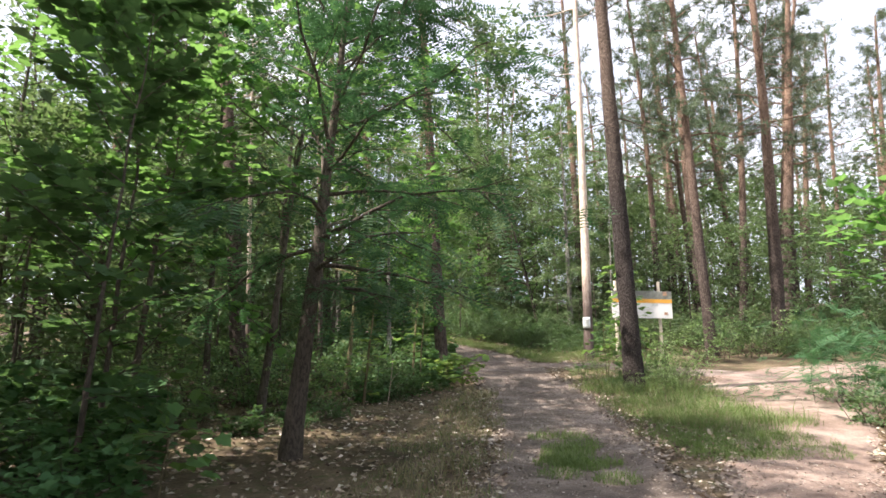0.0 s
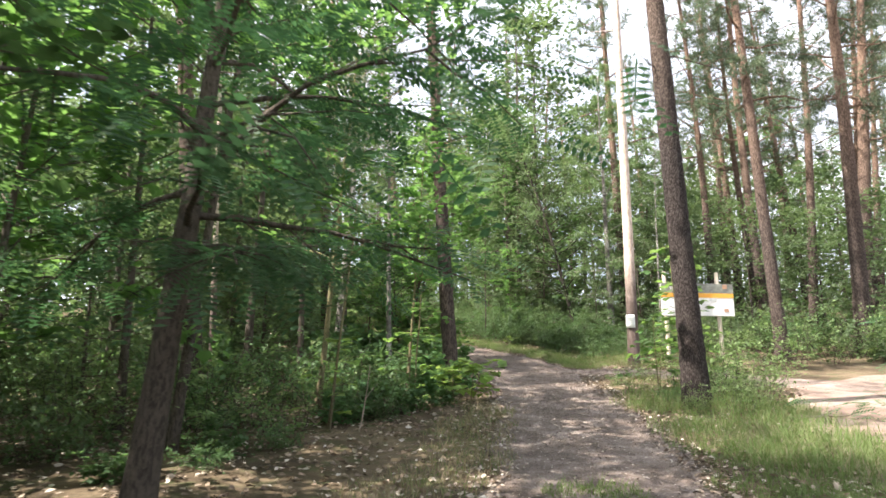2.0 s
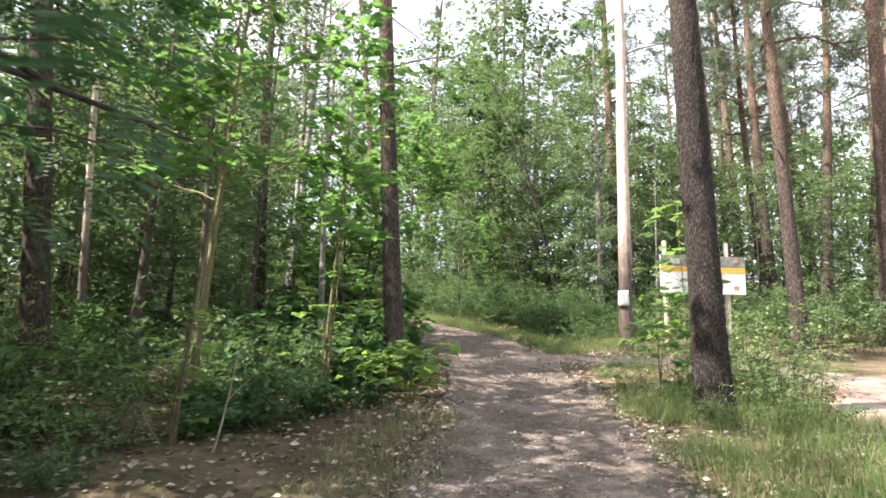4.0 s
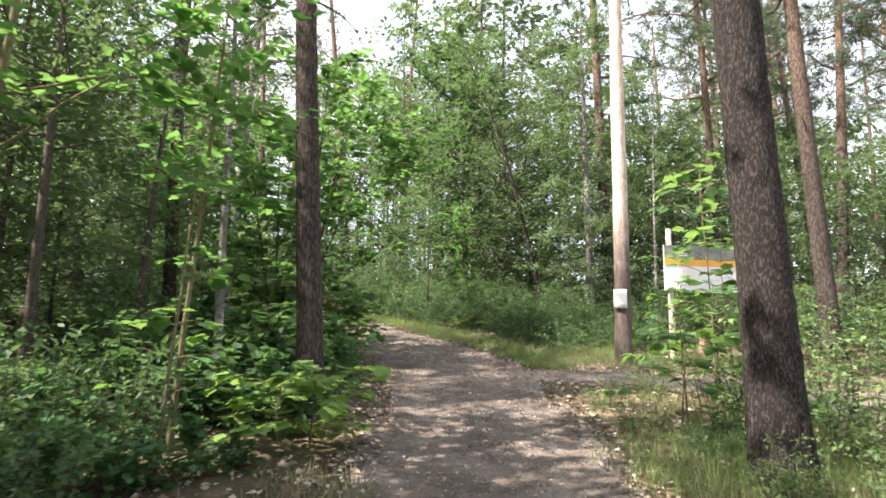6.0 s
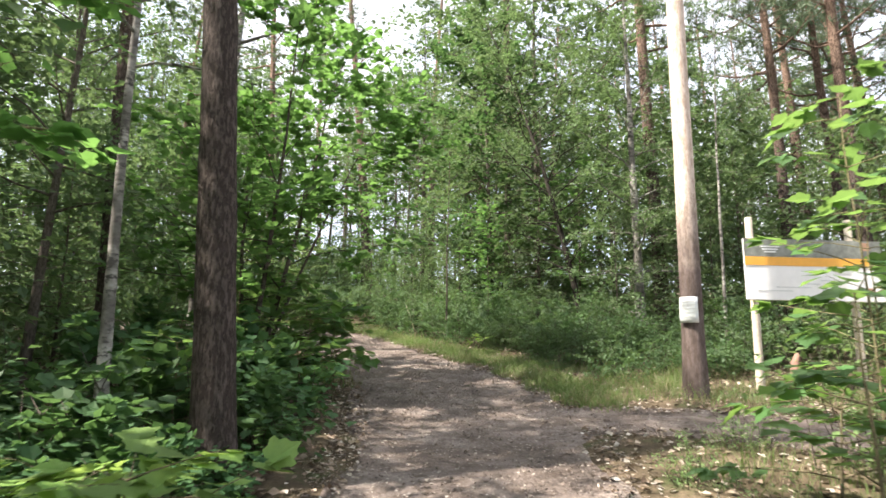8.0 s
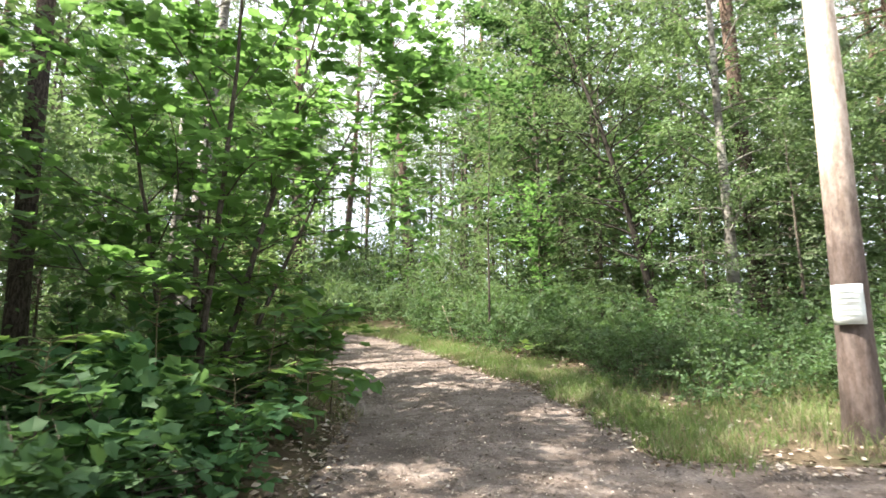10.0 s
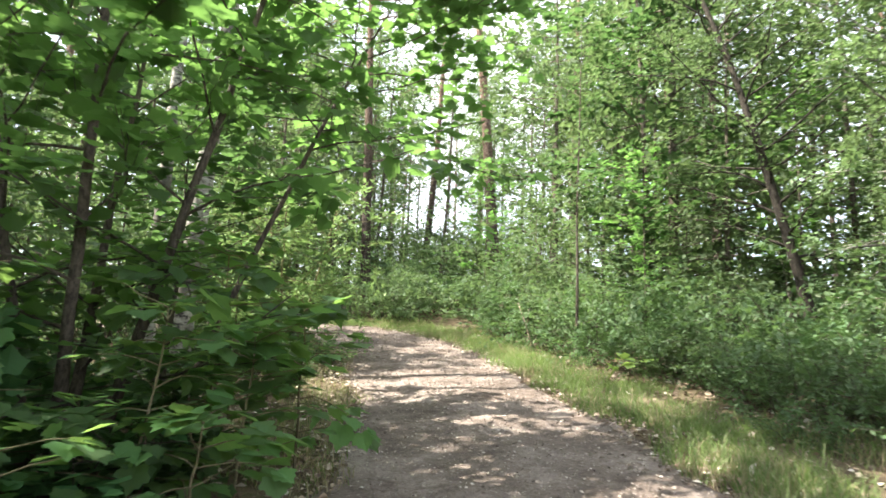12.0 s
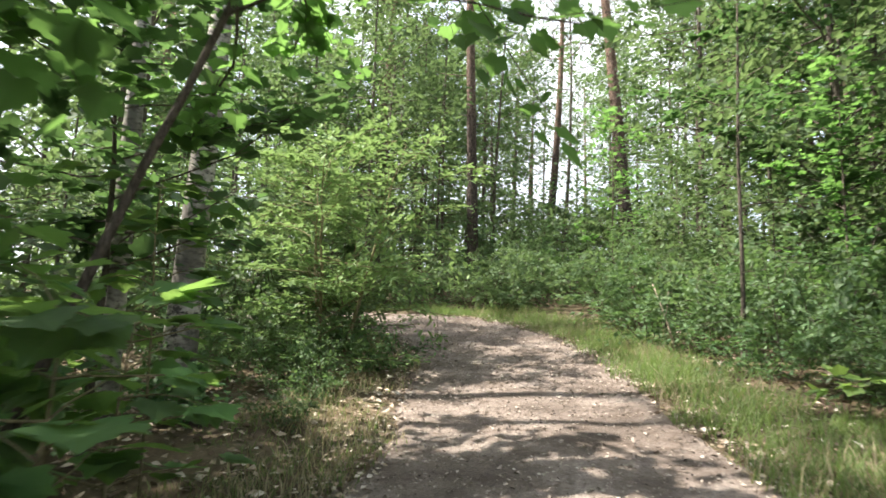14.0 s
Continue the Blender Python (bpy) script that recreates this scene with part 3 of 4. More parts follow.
build_ground()
build_trail("trail", LINES[0], M_TRAIL, "trodden grey-brown earth trail with two worn ruts")
build_trail("side_trail", LINES[1], M_SAND, "sandy pale brown side trail in the sun", 0.006)
build_trail("link_trail", LINES[2], M_TRAIL, "short earth trail joining the two trails", 0.003)

# ---- tall pines ----
LP = "tall Scots pine with grey-brown lower and orange upper bark"
pine("pine_tree", 4.09, 13.98, "stout dark Scots pine with deeply furrowed bark beside the trail", 19, 0.20, 11, (-0.038, -0.01), (0.0, 0), M_PINE_BIG, 11, 26, 2.6, 800, 40, 190, 0.035)
pine("pine_tree", 4.70, 20.90, "slender pale pine with a paper notice, sunlight coloured into its upper bark", 20, 0.150, 12, (0.001, 0), (0, 0), M_PINE_PALE_SUNLIT, 12, 26, 2.2, 800, 18, 60, 0.012, 2)
pine("pine_tree", 0.0, 16.47, "straight brown Scots pine among maple undergrowth", 18, 0.155, 10, (-0.062, 0), (0, 0), M_PINE, 13, 26, 2.3, 800, 20, 80, 0.025)
PINES = [(-4.42, 14.3, 19, 0.18, (-0.139, 0), 14), (6.34, 28.8, 19, 0.19, (-0.028, 0), 16), (12.4, 31, 17, 0.16, (-0.044, 0), 17), (11.9, 29.3, 19, 0.2, (-0.023, 0), 18), (9.13, 22.05, 19, 0.19, (-0.036, 0), 19),
         (13.7, 29.5, 20, 0.19, (0.053, 0), 20), (12.5, 24.05, 20, 0.25, (-0.001, 0), 21), (15.9, 29.9, 20, 0.3, (0.101, 0), 22), (16.5, 31.5, 20, 0.24, (0.140, 0), 23), (18.3, 33.2, 19, 0.22, (0.055, 0), 24),
         (25.3, 44.3, 20, 0.25, (0.089, 0), 25), (27.2, 39.2, 20, 0.25, (0.082, 0), 26), (10.1, 30.1, 18, 0.17, (-0.036, 0), 27), (13.5, 35.8, 19, 0.2, (-0.058, 0), 28), (17.6, 37.4, 18, 0.2, (-0.091, 0), 29),
         (-3.7, 20.85, 17, 0.13, (0.000, 0), 30), (-6.9, 36.4, 18, 0.17, (-0.040, 0), 31), (-4.6, 44.4, 20, 0.28, (-0.10, 0), 32), (-9.5, 48.5, 18, 0.2, (0.040, 0), 33), (-18.3, 34.2, 18, 0.2, (-0.010, 0), 34),
         (22, 30.5, 20, 0.22, (0.157, 0), 35), (20.5, 26, 20, 0.22, (0.110, 0), 36)]
for px, py, ph, pr, pl, ps in PINES:
    pine("pine_tree", px, py, LP, ph, pr, ph * (0.4 if px > 5 else 0.55), pl, (0.25 * math.sin(ps), 0.15 * math.cos(ps)), M_PINE, ps, 30, 3.1, 1200 if px > 5 else 550, 12, 40, 0.02, 5)
pine("pine_tree", -4.62, 15.5, "thin young pine with flaking orange bark", 11, 0.065, 7, (-0.04, 0), (0, 0), M_PINE_PALE_SUNLIT, 41, 14, 1.2, 250, 10, 30, 0.02, 2)

# ---- birches and broad-leaved trees beside the trail ----
BL = "white-barked birch with small drooping leaves"
broadleaf("birch_tree", 5.35, 27.0, BL, 10.5, 0.12, 0.4, 1.9, 19000, OVAL, 0.08, M_BIRCH, M_BIRCH_BARK, (-0.01, 0), seed=51, limbs=46, category="birch", group="birches", droop=0.12)
broadleaf("birch_tree", -1.42, 17.3, BL, 9, 0.06, 3.4, 1.6, 2200, OVAL, 0.08, M_BIRCH, M_BIRCH_BARK, (-0.02, 0), seed=52, limbs=24, category="birch", group="birches", droop=0.1)
broadleaf("birch_tree", -3.9, 23.9, BL, 11, 0.10, 6.0, 1.8, 1800, OVAL, 0.08, M_BIRCH, M_BIRCH_BARK, (0.01, 0), seed=53, limbs=28, category="birch", group="birches", droop=0.1)
broadleaf("birch_tree", -4.30, 24.9, "old birch with cracked grey-white bark", 13, 0.16, 7.0, 2.2, 2200, OVAL, 0.09, M_BIRCH, M_BIRCH_BARK, (0.06, 0), seed=54, limbs=30, category="birch", group="birches", droop=0.08, sides=14)
broadleaf("birch_tree", 6.65, 25.3, "thin pale birch pole", 8, 0.04, 3.8, 1.0, 1200, OVAL, 0.075, M_BIRCH, M_BIRCH_BARK, (0.015, 0), seed=55, limbs=16, category="birch", group="birches", droop=0.1)
broadleaf("leaning_tree", 4.32, 28.4, "dark leaning trunk with a leafy crown", 9, 0.09, 1.5, 2.3, 8000, OVAL, 0.09, M_BIRCH, M_BARK_DARK, (-0.30, 0.0), (0.25, 0), seed=56, limbs=46)
broadleaf("locust_tree", -1.72, 7.5, "young locust tree with feathery dark leaves over the trail", 6.4, 0.115, 1.7, 2.7, 3200, FROND, 0.31, M_LOCUST, M_BARK, (0.08, 0), seed=57, limbs=30, droop=0.07, rise=0.3, tier=True, aim=(0.35, 0.0))
broadleaf("maple_tree", -4.4, 9.2, "slim maple with broad lobed leaves", 6.5, 0.055, 1.8, 2.3, 2000, MAPLE_LITE, 0.15, M_MAPLE, M_BARK, (0.09, 0), seed=58, limbs=26, droop=0.02, tier=True)
broadleaf("maple_tree", -5.7, 10.3, "leafy maple with sunlit upper leaves", 7.5, 0.07, 0.9, 2.6, 2400, MAPLE_LITE, 0.16, M_MAPLE, M_BARK, (0.05, 0), seed=59, limbs=32, droop=0.02, tier=True)
broadleaf("maple_tree", -3.1, 5.6, "thin young maple with large leaves near the trail", 4.6, 0.03, 0.7, 1.3, 900, MAPLE, 0.13, M_MAPLE_SHADED, M_BARK, (0.06, 0), seed=70, limbs=18, droop=0.02, tier=True)
broadleaf("maple_tree", -3.6, 6.9, "thin young maple with large leaves near the trail", 5.2, 0.035, 0.8, 1.4, 950, MAPLE, 0.13, M_MAPLE_SHADED, M_BARK, (0.03, 0), seed=76, limbs=20, droop=0.02, tier=True)
broadleaf("maple_tree", -2.9, 10.4, "tall maple reaching over the trail", 9, 0.065, 3.6, 3.0, 1500, MAPLE_LITE, 0.13, M_MAPLE, M_BARK, (0.10, 0), seed=60, limbs=36, droop=0.03, tier=True)
broadleaf("maple_tree", -2.0, 13.4, "slim maple with level tiers of leaves", 7.5, 0.05, 2.2, 2.5, 1900, MAPLE_LITE, 0.125, M_MAPLE, M_STEM, (0.08, 0), seed=61, limbs=26, droop=0.02, tier=True)
broadleaf("maple_tree", -1.55, 20.75, "clump of maple stems with broad layered leaves", 5.6, 0.045, 0.5, 1.8, 4300, MAPLE, 0.118, M_MAPLE, M_BARK, (0.03, 0), seed=62, limbs=60, droop=0.02, tier=True, stems=4, aim=(0.05, -0.3))
broadleaf("maple_tree", -1.85, 21.9, "leaning maple with branches over the trail", 5.0, 0.034, 2.6, 2.0, 1900, MAPLE, 0.12, M_MAPLE, M_BARK, (0.30, 0.20), seed=63, limbs=36, droop=0.0, rise=0.05, tier=True, aim=(0.15, 0.1))
broadleaf("maple_tree", -3.0, 23.2, "slim maple with a spreading leafy top", 3.6, 0.035, 1.2, 1.4, 1300, MAPLE, 0.125, M_MAPLE_SHADED, M_BARK, (0.06, 0), seed=77, limbs=22, droop=0.03, rise=0.15, tier=True)
HAZEL = broadleaf("hazel_tree", -3.65, 26.5, "bushy young hazel beside the trail, leaf tiers coloured lighter as if sunlit", 3.0, 0.03, 0.12, 1.45, 5600, OVAL, 0.10, M_SPRIG, M_STEM, (0.0, 0.04), seed=79, limbs=54, droop=0.03, rise=0.1, tier=True, stems=3)
broadleaf("maple_tree", 1.9, 31.6, "maple with shade-darkened leaves behind the bushes", 9.5, 0.09, 0.8, 2.8, 6000, MAPLE_LITE, 0.13, M_MAPLE_SHADED, M_BARK, (-0.03, 0), seed=64, limbs=40, droop=0.02, tier=True)
broadleaf("maple_tree", 7.35, 10.1, "maple with yellow-green sunlit leaves", 3.3, 0.035, 2.0, 1.1, 320, MAPLE_LITE, 0.17, M_MAPLE, M_BARK, (-0.03, 0), seed=65, limbs=18, droop=0.02, tier=True)
broadleaf("young_tree", 0.74, 28.15, "thin grey sapling stem in the bushes", 6, 0.028, 1.6, 1.2, 1300, OVAL, 0.1, M_LEAF, M_BARK, (0.015, 0), seed=66, limbs=14)
broadleaf("young_tree", -0.68, 14.35, "pale slender sapling with a few leaf tiers", 5.2, 0.028, 1.9, 0.9, 420, MAPLE_LITE, 0.12, M_MAPLE, M_STEM, (0.05, 0), seed=67, limbs=14, tier=True)
broadleaf("young_tree", -1.45, 11.9, "pale slender sapling leaning to the light", 5.0, 0.022, 2.2, 0.9, 320, MAPLE_LITE, 0.11, M_MAPLE, M_STEM, (0.07, 0), seed=68, limbs=12, tier=True)
broadleaf("young_tree", -0.51, 13.75, "pale slender sapling stem", 3.2, 0.018, 1.4, 0.6, 160, MAPLE_LITE, 0.11, M_MAPLE, M_STEM, (0.04, 0), seed=69, limbs=8, tier=True)

# ---- plants that repeat ----
SHRUB_KINDS = [
    shrub("shrub", -6.5, 12.5, "low leafy forest shrub", 1.2, 1.6, 1500, 0.09, M_SHRUB, seed=71, group="forest shrubs"),
    shrub("shrub", 3.6, 26.4, "dense dark green shrub beside the trail", 1.8, 2.2, 2900, 0.09, M_SHRUB, seed=72, group="forest shrubs", stems=20),
    shrub("shrub", 1.6, 28.8, "dense bramble-like shrub with fine leaves", 1.5, 2.4, 3000, 0.085, M_SHRUB, seed=73, group="forest shrubs", stems=22),
    shrub("shrub", -5.5, 17.0, "low maple undergrowth with lobed leaves", 1.0, 1.6, 800, 0.11, M_MAPLE_SHADED, MAPLE_LITE, seed=74, group="forest shrubs", tier=True),
    shrub("shrub", 0.2, 31.9, "leafy shrub with larger leaves", 1.6, 2.1, 2600, 0.10, M_LEAF, seed=78, group="forest shrubs", stems=16),
    shrub("shrub", -6.3, 28.1, "tall sunlit shrub with fine leaves", 3.2, 2.8, 2900, 0.12, M_LEAF, seed=75, group="forest shrubs", stems=26),
    shrub("shrub", 5.0, 17.3, "airy bush of yellow-green sprigs, sunlight put into the leaf colour", 1.4, 1.5, 700, 0.085, M_SPRIG, seed=91, group="forest shrubs", stems=12, tier=True),
]
TREE_KINDS = [
    broadleaf("forest_tree", -8.0, 20.0, "slim forest tree with a light leafy crown", 11, 0.085, 3.0, 2.4, 1900, OVAL, 0.15, M_LEAF, M_BARK, (0.03, 0), seed=81, limbs=30, group="forest trees", sides=7, split=False),
    broadleaf("forest_tree", 8.5, 33.0, "bushy forest tree leafy to the ground", 9, 0.08, 0.3, 2.4, 2900, OVAL, 0.155, M_BIRCH, M_BARK, (-0.02, 0), seed=82, limbs=40, rise=0.15, droop=0.07, group="forest trees", sides=7, split=False),
    broadleaf("forest_tree", -10.0, 28.0, "tall thin forest tree with a high crown", 14, 0.09, 6.0, 2.3, 1700, OVAL, 0.17, M_LEAF, M_BARK, (0.0, 0), seed=83, limbs=28, group="forest trees", sides=7, split=False),
    broadleaf("forest_tree", -7.0, 10.0, "forest maple with layered leaves", 8.5, 0.06, 1.8, 2.4, 950, MAPLE_LITE, 0.18, M_MAPLE, M_BARK, (0.02, 0), seed=84, limbs=30, tier=True, group="forest trees", sides=7, split=False),
    broadleaf("forest_tree", 7.0, 29.5, "dense leafy thicket tree", 6.0, 0.05, 0.15, 2.4, 2700, OVAL, 0.18, M_LEAF, M_BARK, (0, 0), seed=87, limbs=40, rise=0.0, droop=0.05, group="forest trees", sides=6, split=False),
    broadleaf("forest_tree", -1.0, 37.5, "tall dense leafy forest tree", 13, 0.10, 0.8, 3.0, 3200, OVAL, 0.235, M_LEAF, M_BARK, (0, 0), seed=88, limbs=46, rise=0.05, droop=0.06, group="forest trees", sides=6, split=False),
    broadleaf("forest_tree", 4.0, 52.0, "distant leafy forest tree", 11, 0.12, 0.1, 4.4, 1500, OVAL, 0.52, M_LEAF, M_BARK, (0, 0), seed=89, limbs=34, rise=-0.1, droop=0.04, group="forest trees", sides=5, split=False),
    pine("forest_pine", 14.5, 40.0, LP, 19, 0.2, 6.5, (-0.03, 0), (0.2, 0), M_PINE, 85, 30, 3.0, 1000, 9, 24, 0.02, 8, "forest pines", False),
    pine("forest_pine", -13.0, 40.0, LP, 18, 0.17, 10, (0.04, 0), (-0.2, 0), M_PINE, 86, 24, 2.6, 440, 9, 24, 0.02, 8, "forest pines", False),
    broadleaf("forest_tree", -6.0, 41.0, "thin dark bare-stemmed forest tree", 12, 0.075, 6.0, 1.8, 800, OVAL, 0.16, M_LEAF, M_BARK, (0.02, 0), (0.2, 0.1), seed=92, limbs=20, group="forest trees", sides=6, split=False),
]
rng = random.Random(5)
TAKEN = [(4.15, 13.98), (4.6, 20.9), (-0.2, 16.55), (5.35, 27.0), (-1.4, 17.3), (6.7, 21.7), (4.3, 28.4)]


GLADES = [(-0.6, 26.4), (-3.6, 28.0), (2.2, 11.9), (8.0, 15.5), (2.4, 27.4), (-2.4, 8.6), (-0.8, 23.0), (0.3, 14.7), (-4.2, 26.6), (4.6, 11.8), (-1.2, 10.2), (-3.4, 9.4), (4.8, 14.2)]


def in_glade(x, y):
    """True on the strip of ground whose tall trees would stand between a glade and the sun."""
    ux, uy = -SUN_FROM.x, -SUN_FROM.y
    n = math.hypot(ux, uy)
    ux, uy = ux / n, uy / n
    for gx, gy in GLADES:
        along = (gx - x) * ux + (gy - y) * uy
        off = abs((gx - x) * uy - (gy - y) * ux)
        if -1.5 < along < 10 and off < 1.9:
            return True
    return False


OPEN_LINES = [((1.5, 20.5), (-4.6, 44.4)), ((1.5, 20.5), (-6.9, 36.4)), ((1.5, 20.5), (-9.5, 48.5))]


def on_open_line(x, y):
    """True where a tree would stand in the open strips between the trail's bend and the far pines."""
    for (ax, ay), (bx, by) in OPEN_LINES:
        t = ((x - ax) * (bx - ax) + (y - ay) * (by - ay)) / ((bx - ax) ** 2 + (by - ay) ** 2)
        if 0.3 < t < 1.25 and math.hypot(x - ax - t * (bx - ax), y - ay - t * (by - ay)) < 1.8:
            return True
    return False


def free(x, y, gap, apart):
    if trail_gap(x, y)[0] < gap:
        return False
    return all((x - a) ** 2 + (y - b) ** 2 > apart * apart for a, b in TAKEN)


def scatter(kinds, n, xr, yr, gap, apart, sizes, keep=None):
    made, tries = 0, 0
    while made < n and tries < n * 30:
        tries += 1
        x, y = rng.uniform(*xr), rng.uniform(*yr)
        if keep and not keep(x, y):
            continue
        if (kinds[0] not in SHRUB_KINDS and (in_glade(x, y) or on_open_line(x, y))) or not free(x, y, gap, apart):
            continue
        TAKEN.append((x, y))
        place(rng.choice(kinds), x, y, rng.uniform(0, 360), rng.uniform(*sizes))
        made += 1


S0, S1, S2, S3, S5, S4, S6 = SHRUB_KINDS
T0, T1, T2, T3, T6, T7, T8, T4, T5, T9 = TREE_KINDS
# bushes along the right side of the bend and behind the board
for sx, sy, kind, sc in [(4.4, 25.4, S2, 0.8), (3.0, 27.6, S5, 0.9), (2.3, 27.1, S2, 0.75), (0.4, 30.2, S5, 0.9), (-0.5, 31.3, S2, 0.9), (-1.6, 32.6, S5, 1.0), (-3.0, 34.2, S2, 1.0), (-4.8, 35.6, S5, 1.1), (1.0, 27.6, S0, 0.6),
                         (6.2, 24.0, S2, 0.8), (3.9, 23.9, S1, 0.62), (4.0, 22.5, S0, 0.65), (3.4, 24.7, S2, 0.75), (4.4, 24.4, S1, 0.6), (2.7, 25.9, S1, 0.55), (1.9, 26.9, S1, 0.5), (0.7, 29.0, S2, 0.7), (-0.9, 30.7, S1, 0.6), (2.4, 26.3, S2, 0.6), (3.1, 23.6, S0, 0.4), (2.9, 24.9, S0, 0.5), (5.6, 23.2, S2, 0.5), (7.0, 24.6, S0, 0.8), (4.9, 23.2, S0, 0.6), (5.4, 24.6, S2, 0.7), (4.6, 26.0, S5, 0.7), (3.2, 25.7, S0, 0.55), (6.6, 26.3, S2, 0.9), (7.6, 25.4, S1, 1.0), (2.8, 29.8, S5, 1.2), (4.4, 30.4, S2, 1.2), (-7.5, 37.2, S1, 1.2), (1.5, 30.0, S2, 1.1), (-0.3, 29.3, S0, 0.8),
                         (8.6, 20.8, S6, 1.2), (9.9, 21.2, S6, 1.0), (11.2, 22.2, S6, 1.2), (7.9, 23.2, S6, 1.0), (5.7, 22.9, S0, 0.7), (10.5, 23.5, S1, 0.9), (13.5, 22.2, S0, 1.2), (5.0, 14.9, S6, 0.8), (4.85, 13.5, S6, 0.6), (4.65, 14.6, S6, 0.8), (3.85, 14.65, S0, 0.3), (4.5, 15.3, S0, 0.5), (5.2, 14.2, S6, 0.6), (3.5, 15.6, S6, 0.35), (3.75, 13.3, S6, 0.3), (5.8, 15.9, S6, 0.9), (5.2, 16.4, S6, 0.9),
                         (3.95, 13.45, S6, 0.35), (4.45, 13.2, S6, 0.4), (3.45, 16.9, S6, 0.3), (4.3, 18.0, S6, 0.4),
                         (-3.1, 26.75, S0, 0.55), (-3.35, 25.75, S2, 0.5), (-2.75, 25.2, S0, 0.35), (-2.35, 24.5, S0, 0.32), (-4.4, 25.3, S2, 0.55), (-3.3, 24.2, S3, 0.5), (-4.0, 27.0, S0, 0.7), (-8.4, 29.0, S4, 0.75), (-5.2, 33.2, S4, 0.6), (-3.9, 32.7, S5, 0.9), (-6.8, 33.4, S2, 1.0), (-8.8, 33.4, S1, 1.0), (-4.9, 27.9, S5, 0.7), (-4.3, 26.4, S2, 0.7), (-10.3, 34.0, S4, 0.8), (-5.4, 27.6, S0, 1.2)]:
    TAKEN.append((sx, sy))
    place(kind, sx, sy, rng.uniform(0, 360), sc)
TAKEN.append((-5.0, 28.0))
place(HAZEL, -5.0, 28.0, 130, 0.95)
# undergrowth to the left of the trail
for sx, sy, kind, sc in [(-2.7, 4.9, S3, 0.6), (-3.1, 5.9, S3, 0.8), (-3.9, 6.6, S3, 0.9), (-4.4, 7.9, S3, 1.0), (-5.2, 8.6, S3, 1.1), (-4.4, 5.4, S3, 1.0), (-3.9, 9.9, S0, 0.7), (-5.2, 12.0, S6, 1.1),
                         (-0.75, 15.7, S3, 0.75), (-0.55, 13.6, S3, 0.5), (-1.3, 13.1, S3, 0.5), (-0.1, 14.0, S3, 0.32), (-0.2, 15.4, S3, 0.6), (-1.9, 14.2, S3, 0.7), (0.1, 16.0, S3, 0.5), (0.05, 17.3, S3, 0.7), (-0.7, 17.9, S3, 0.95), (-0.4, 18.8, S3, 0.8), (-1.1, 16.2, S3, 1.0), (-0.9, 19.6, S3, 0.9), (-1.9, 15.2, S0, 1.0), (-1.7, 18.6, S3, 1.1), (-2.6, 17.0, S3, 1.1), (-0.9, 20.6, S3, 0.7),
                         (-2.3, 10.2, S3, 0.4), (-1.75, 10.7, S0, 0.32), (-2.7, 9.0, S3, 0.38), (-1.45, 12.4, S3, 0.45), (-1.0, 12.7, S0, 0.38), (-2.1, 9.5, S0, 0.28), (-1.2, 14.8, S0, 0.6), (-3.3, 12.0, S0, 1.1), (-1.0, 13.2, S0, 0.7), (-3.0, 14.6, S0, 1.1), (-2.2, 19.9, S3, 1.2), (-2.6, 21.6, S3, 1.2), (-1.9, 11.5, S6, 0.6), (-2.9, 10.8, S6, 0.8), (-4.2, 10.8, S6, 0.9), (-3.7, 12.6, S6, 1.1), (-1.7, 13.4, S6, 0.9), (-2.6, 12.2, S6, 0.8)]:
    TAKEN.append((sx, sy))
    place(kind, sx, sy, rng.uniform(0, 360), sc)
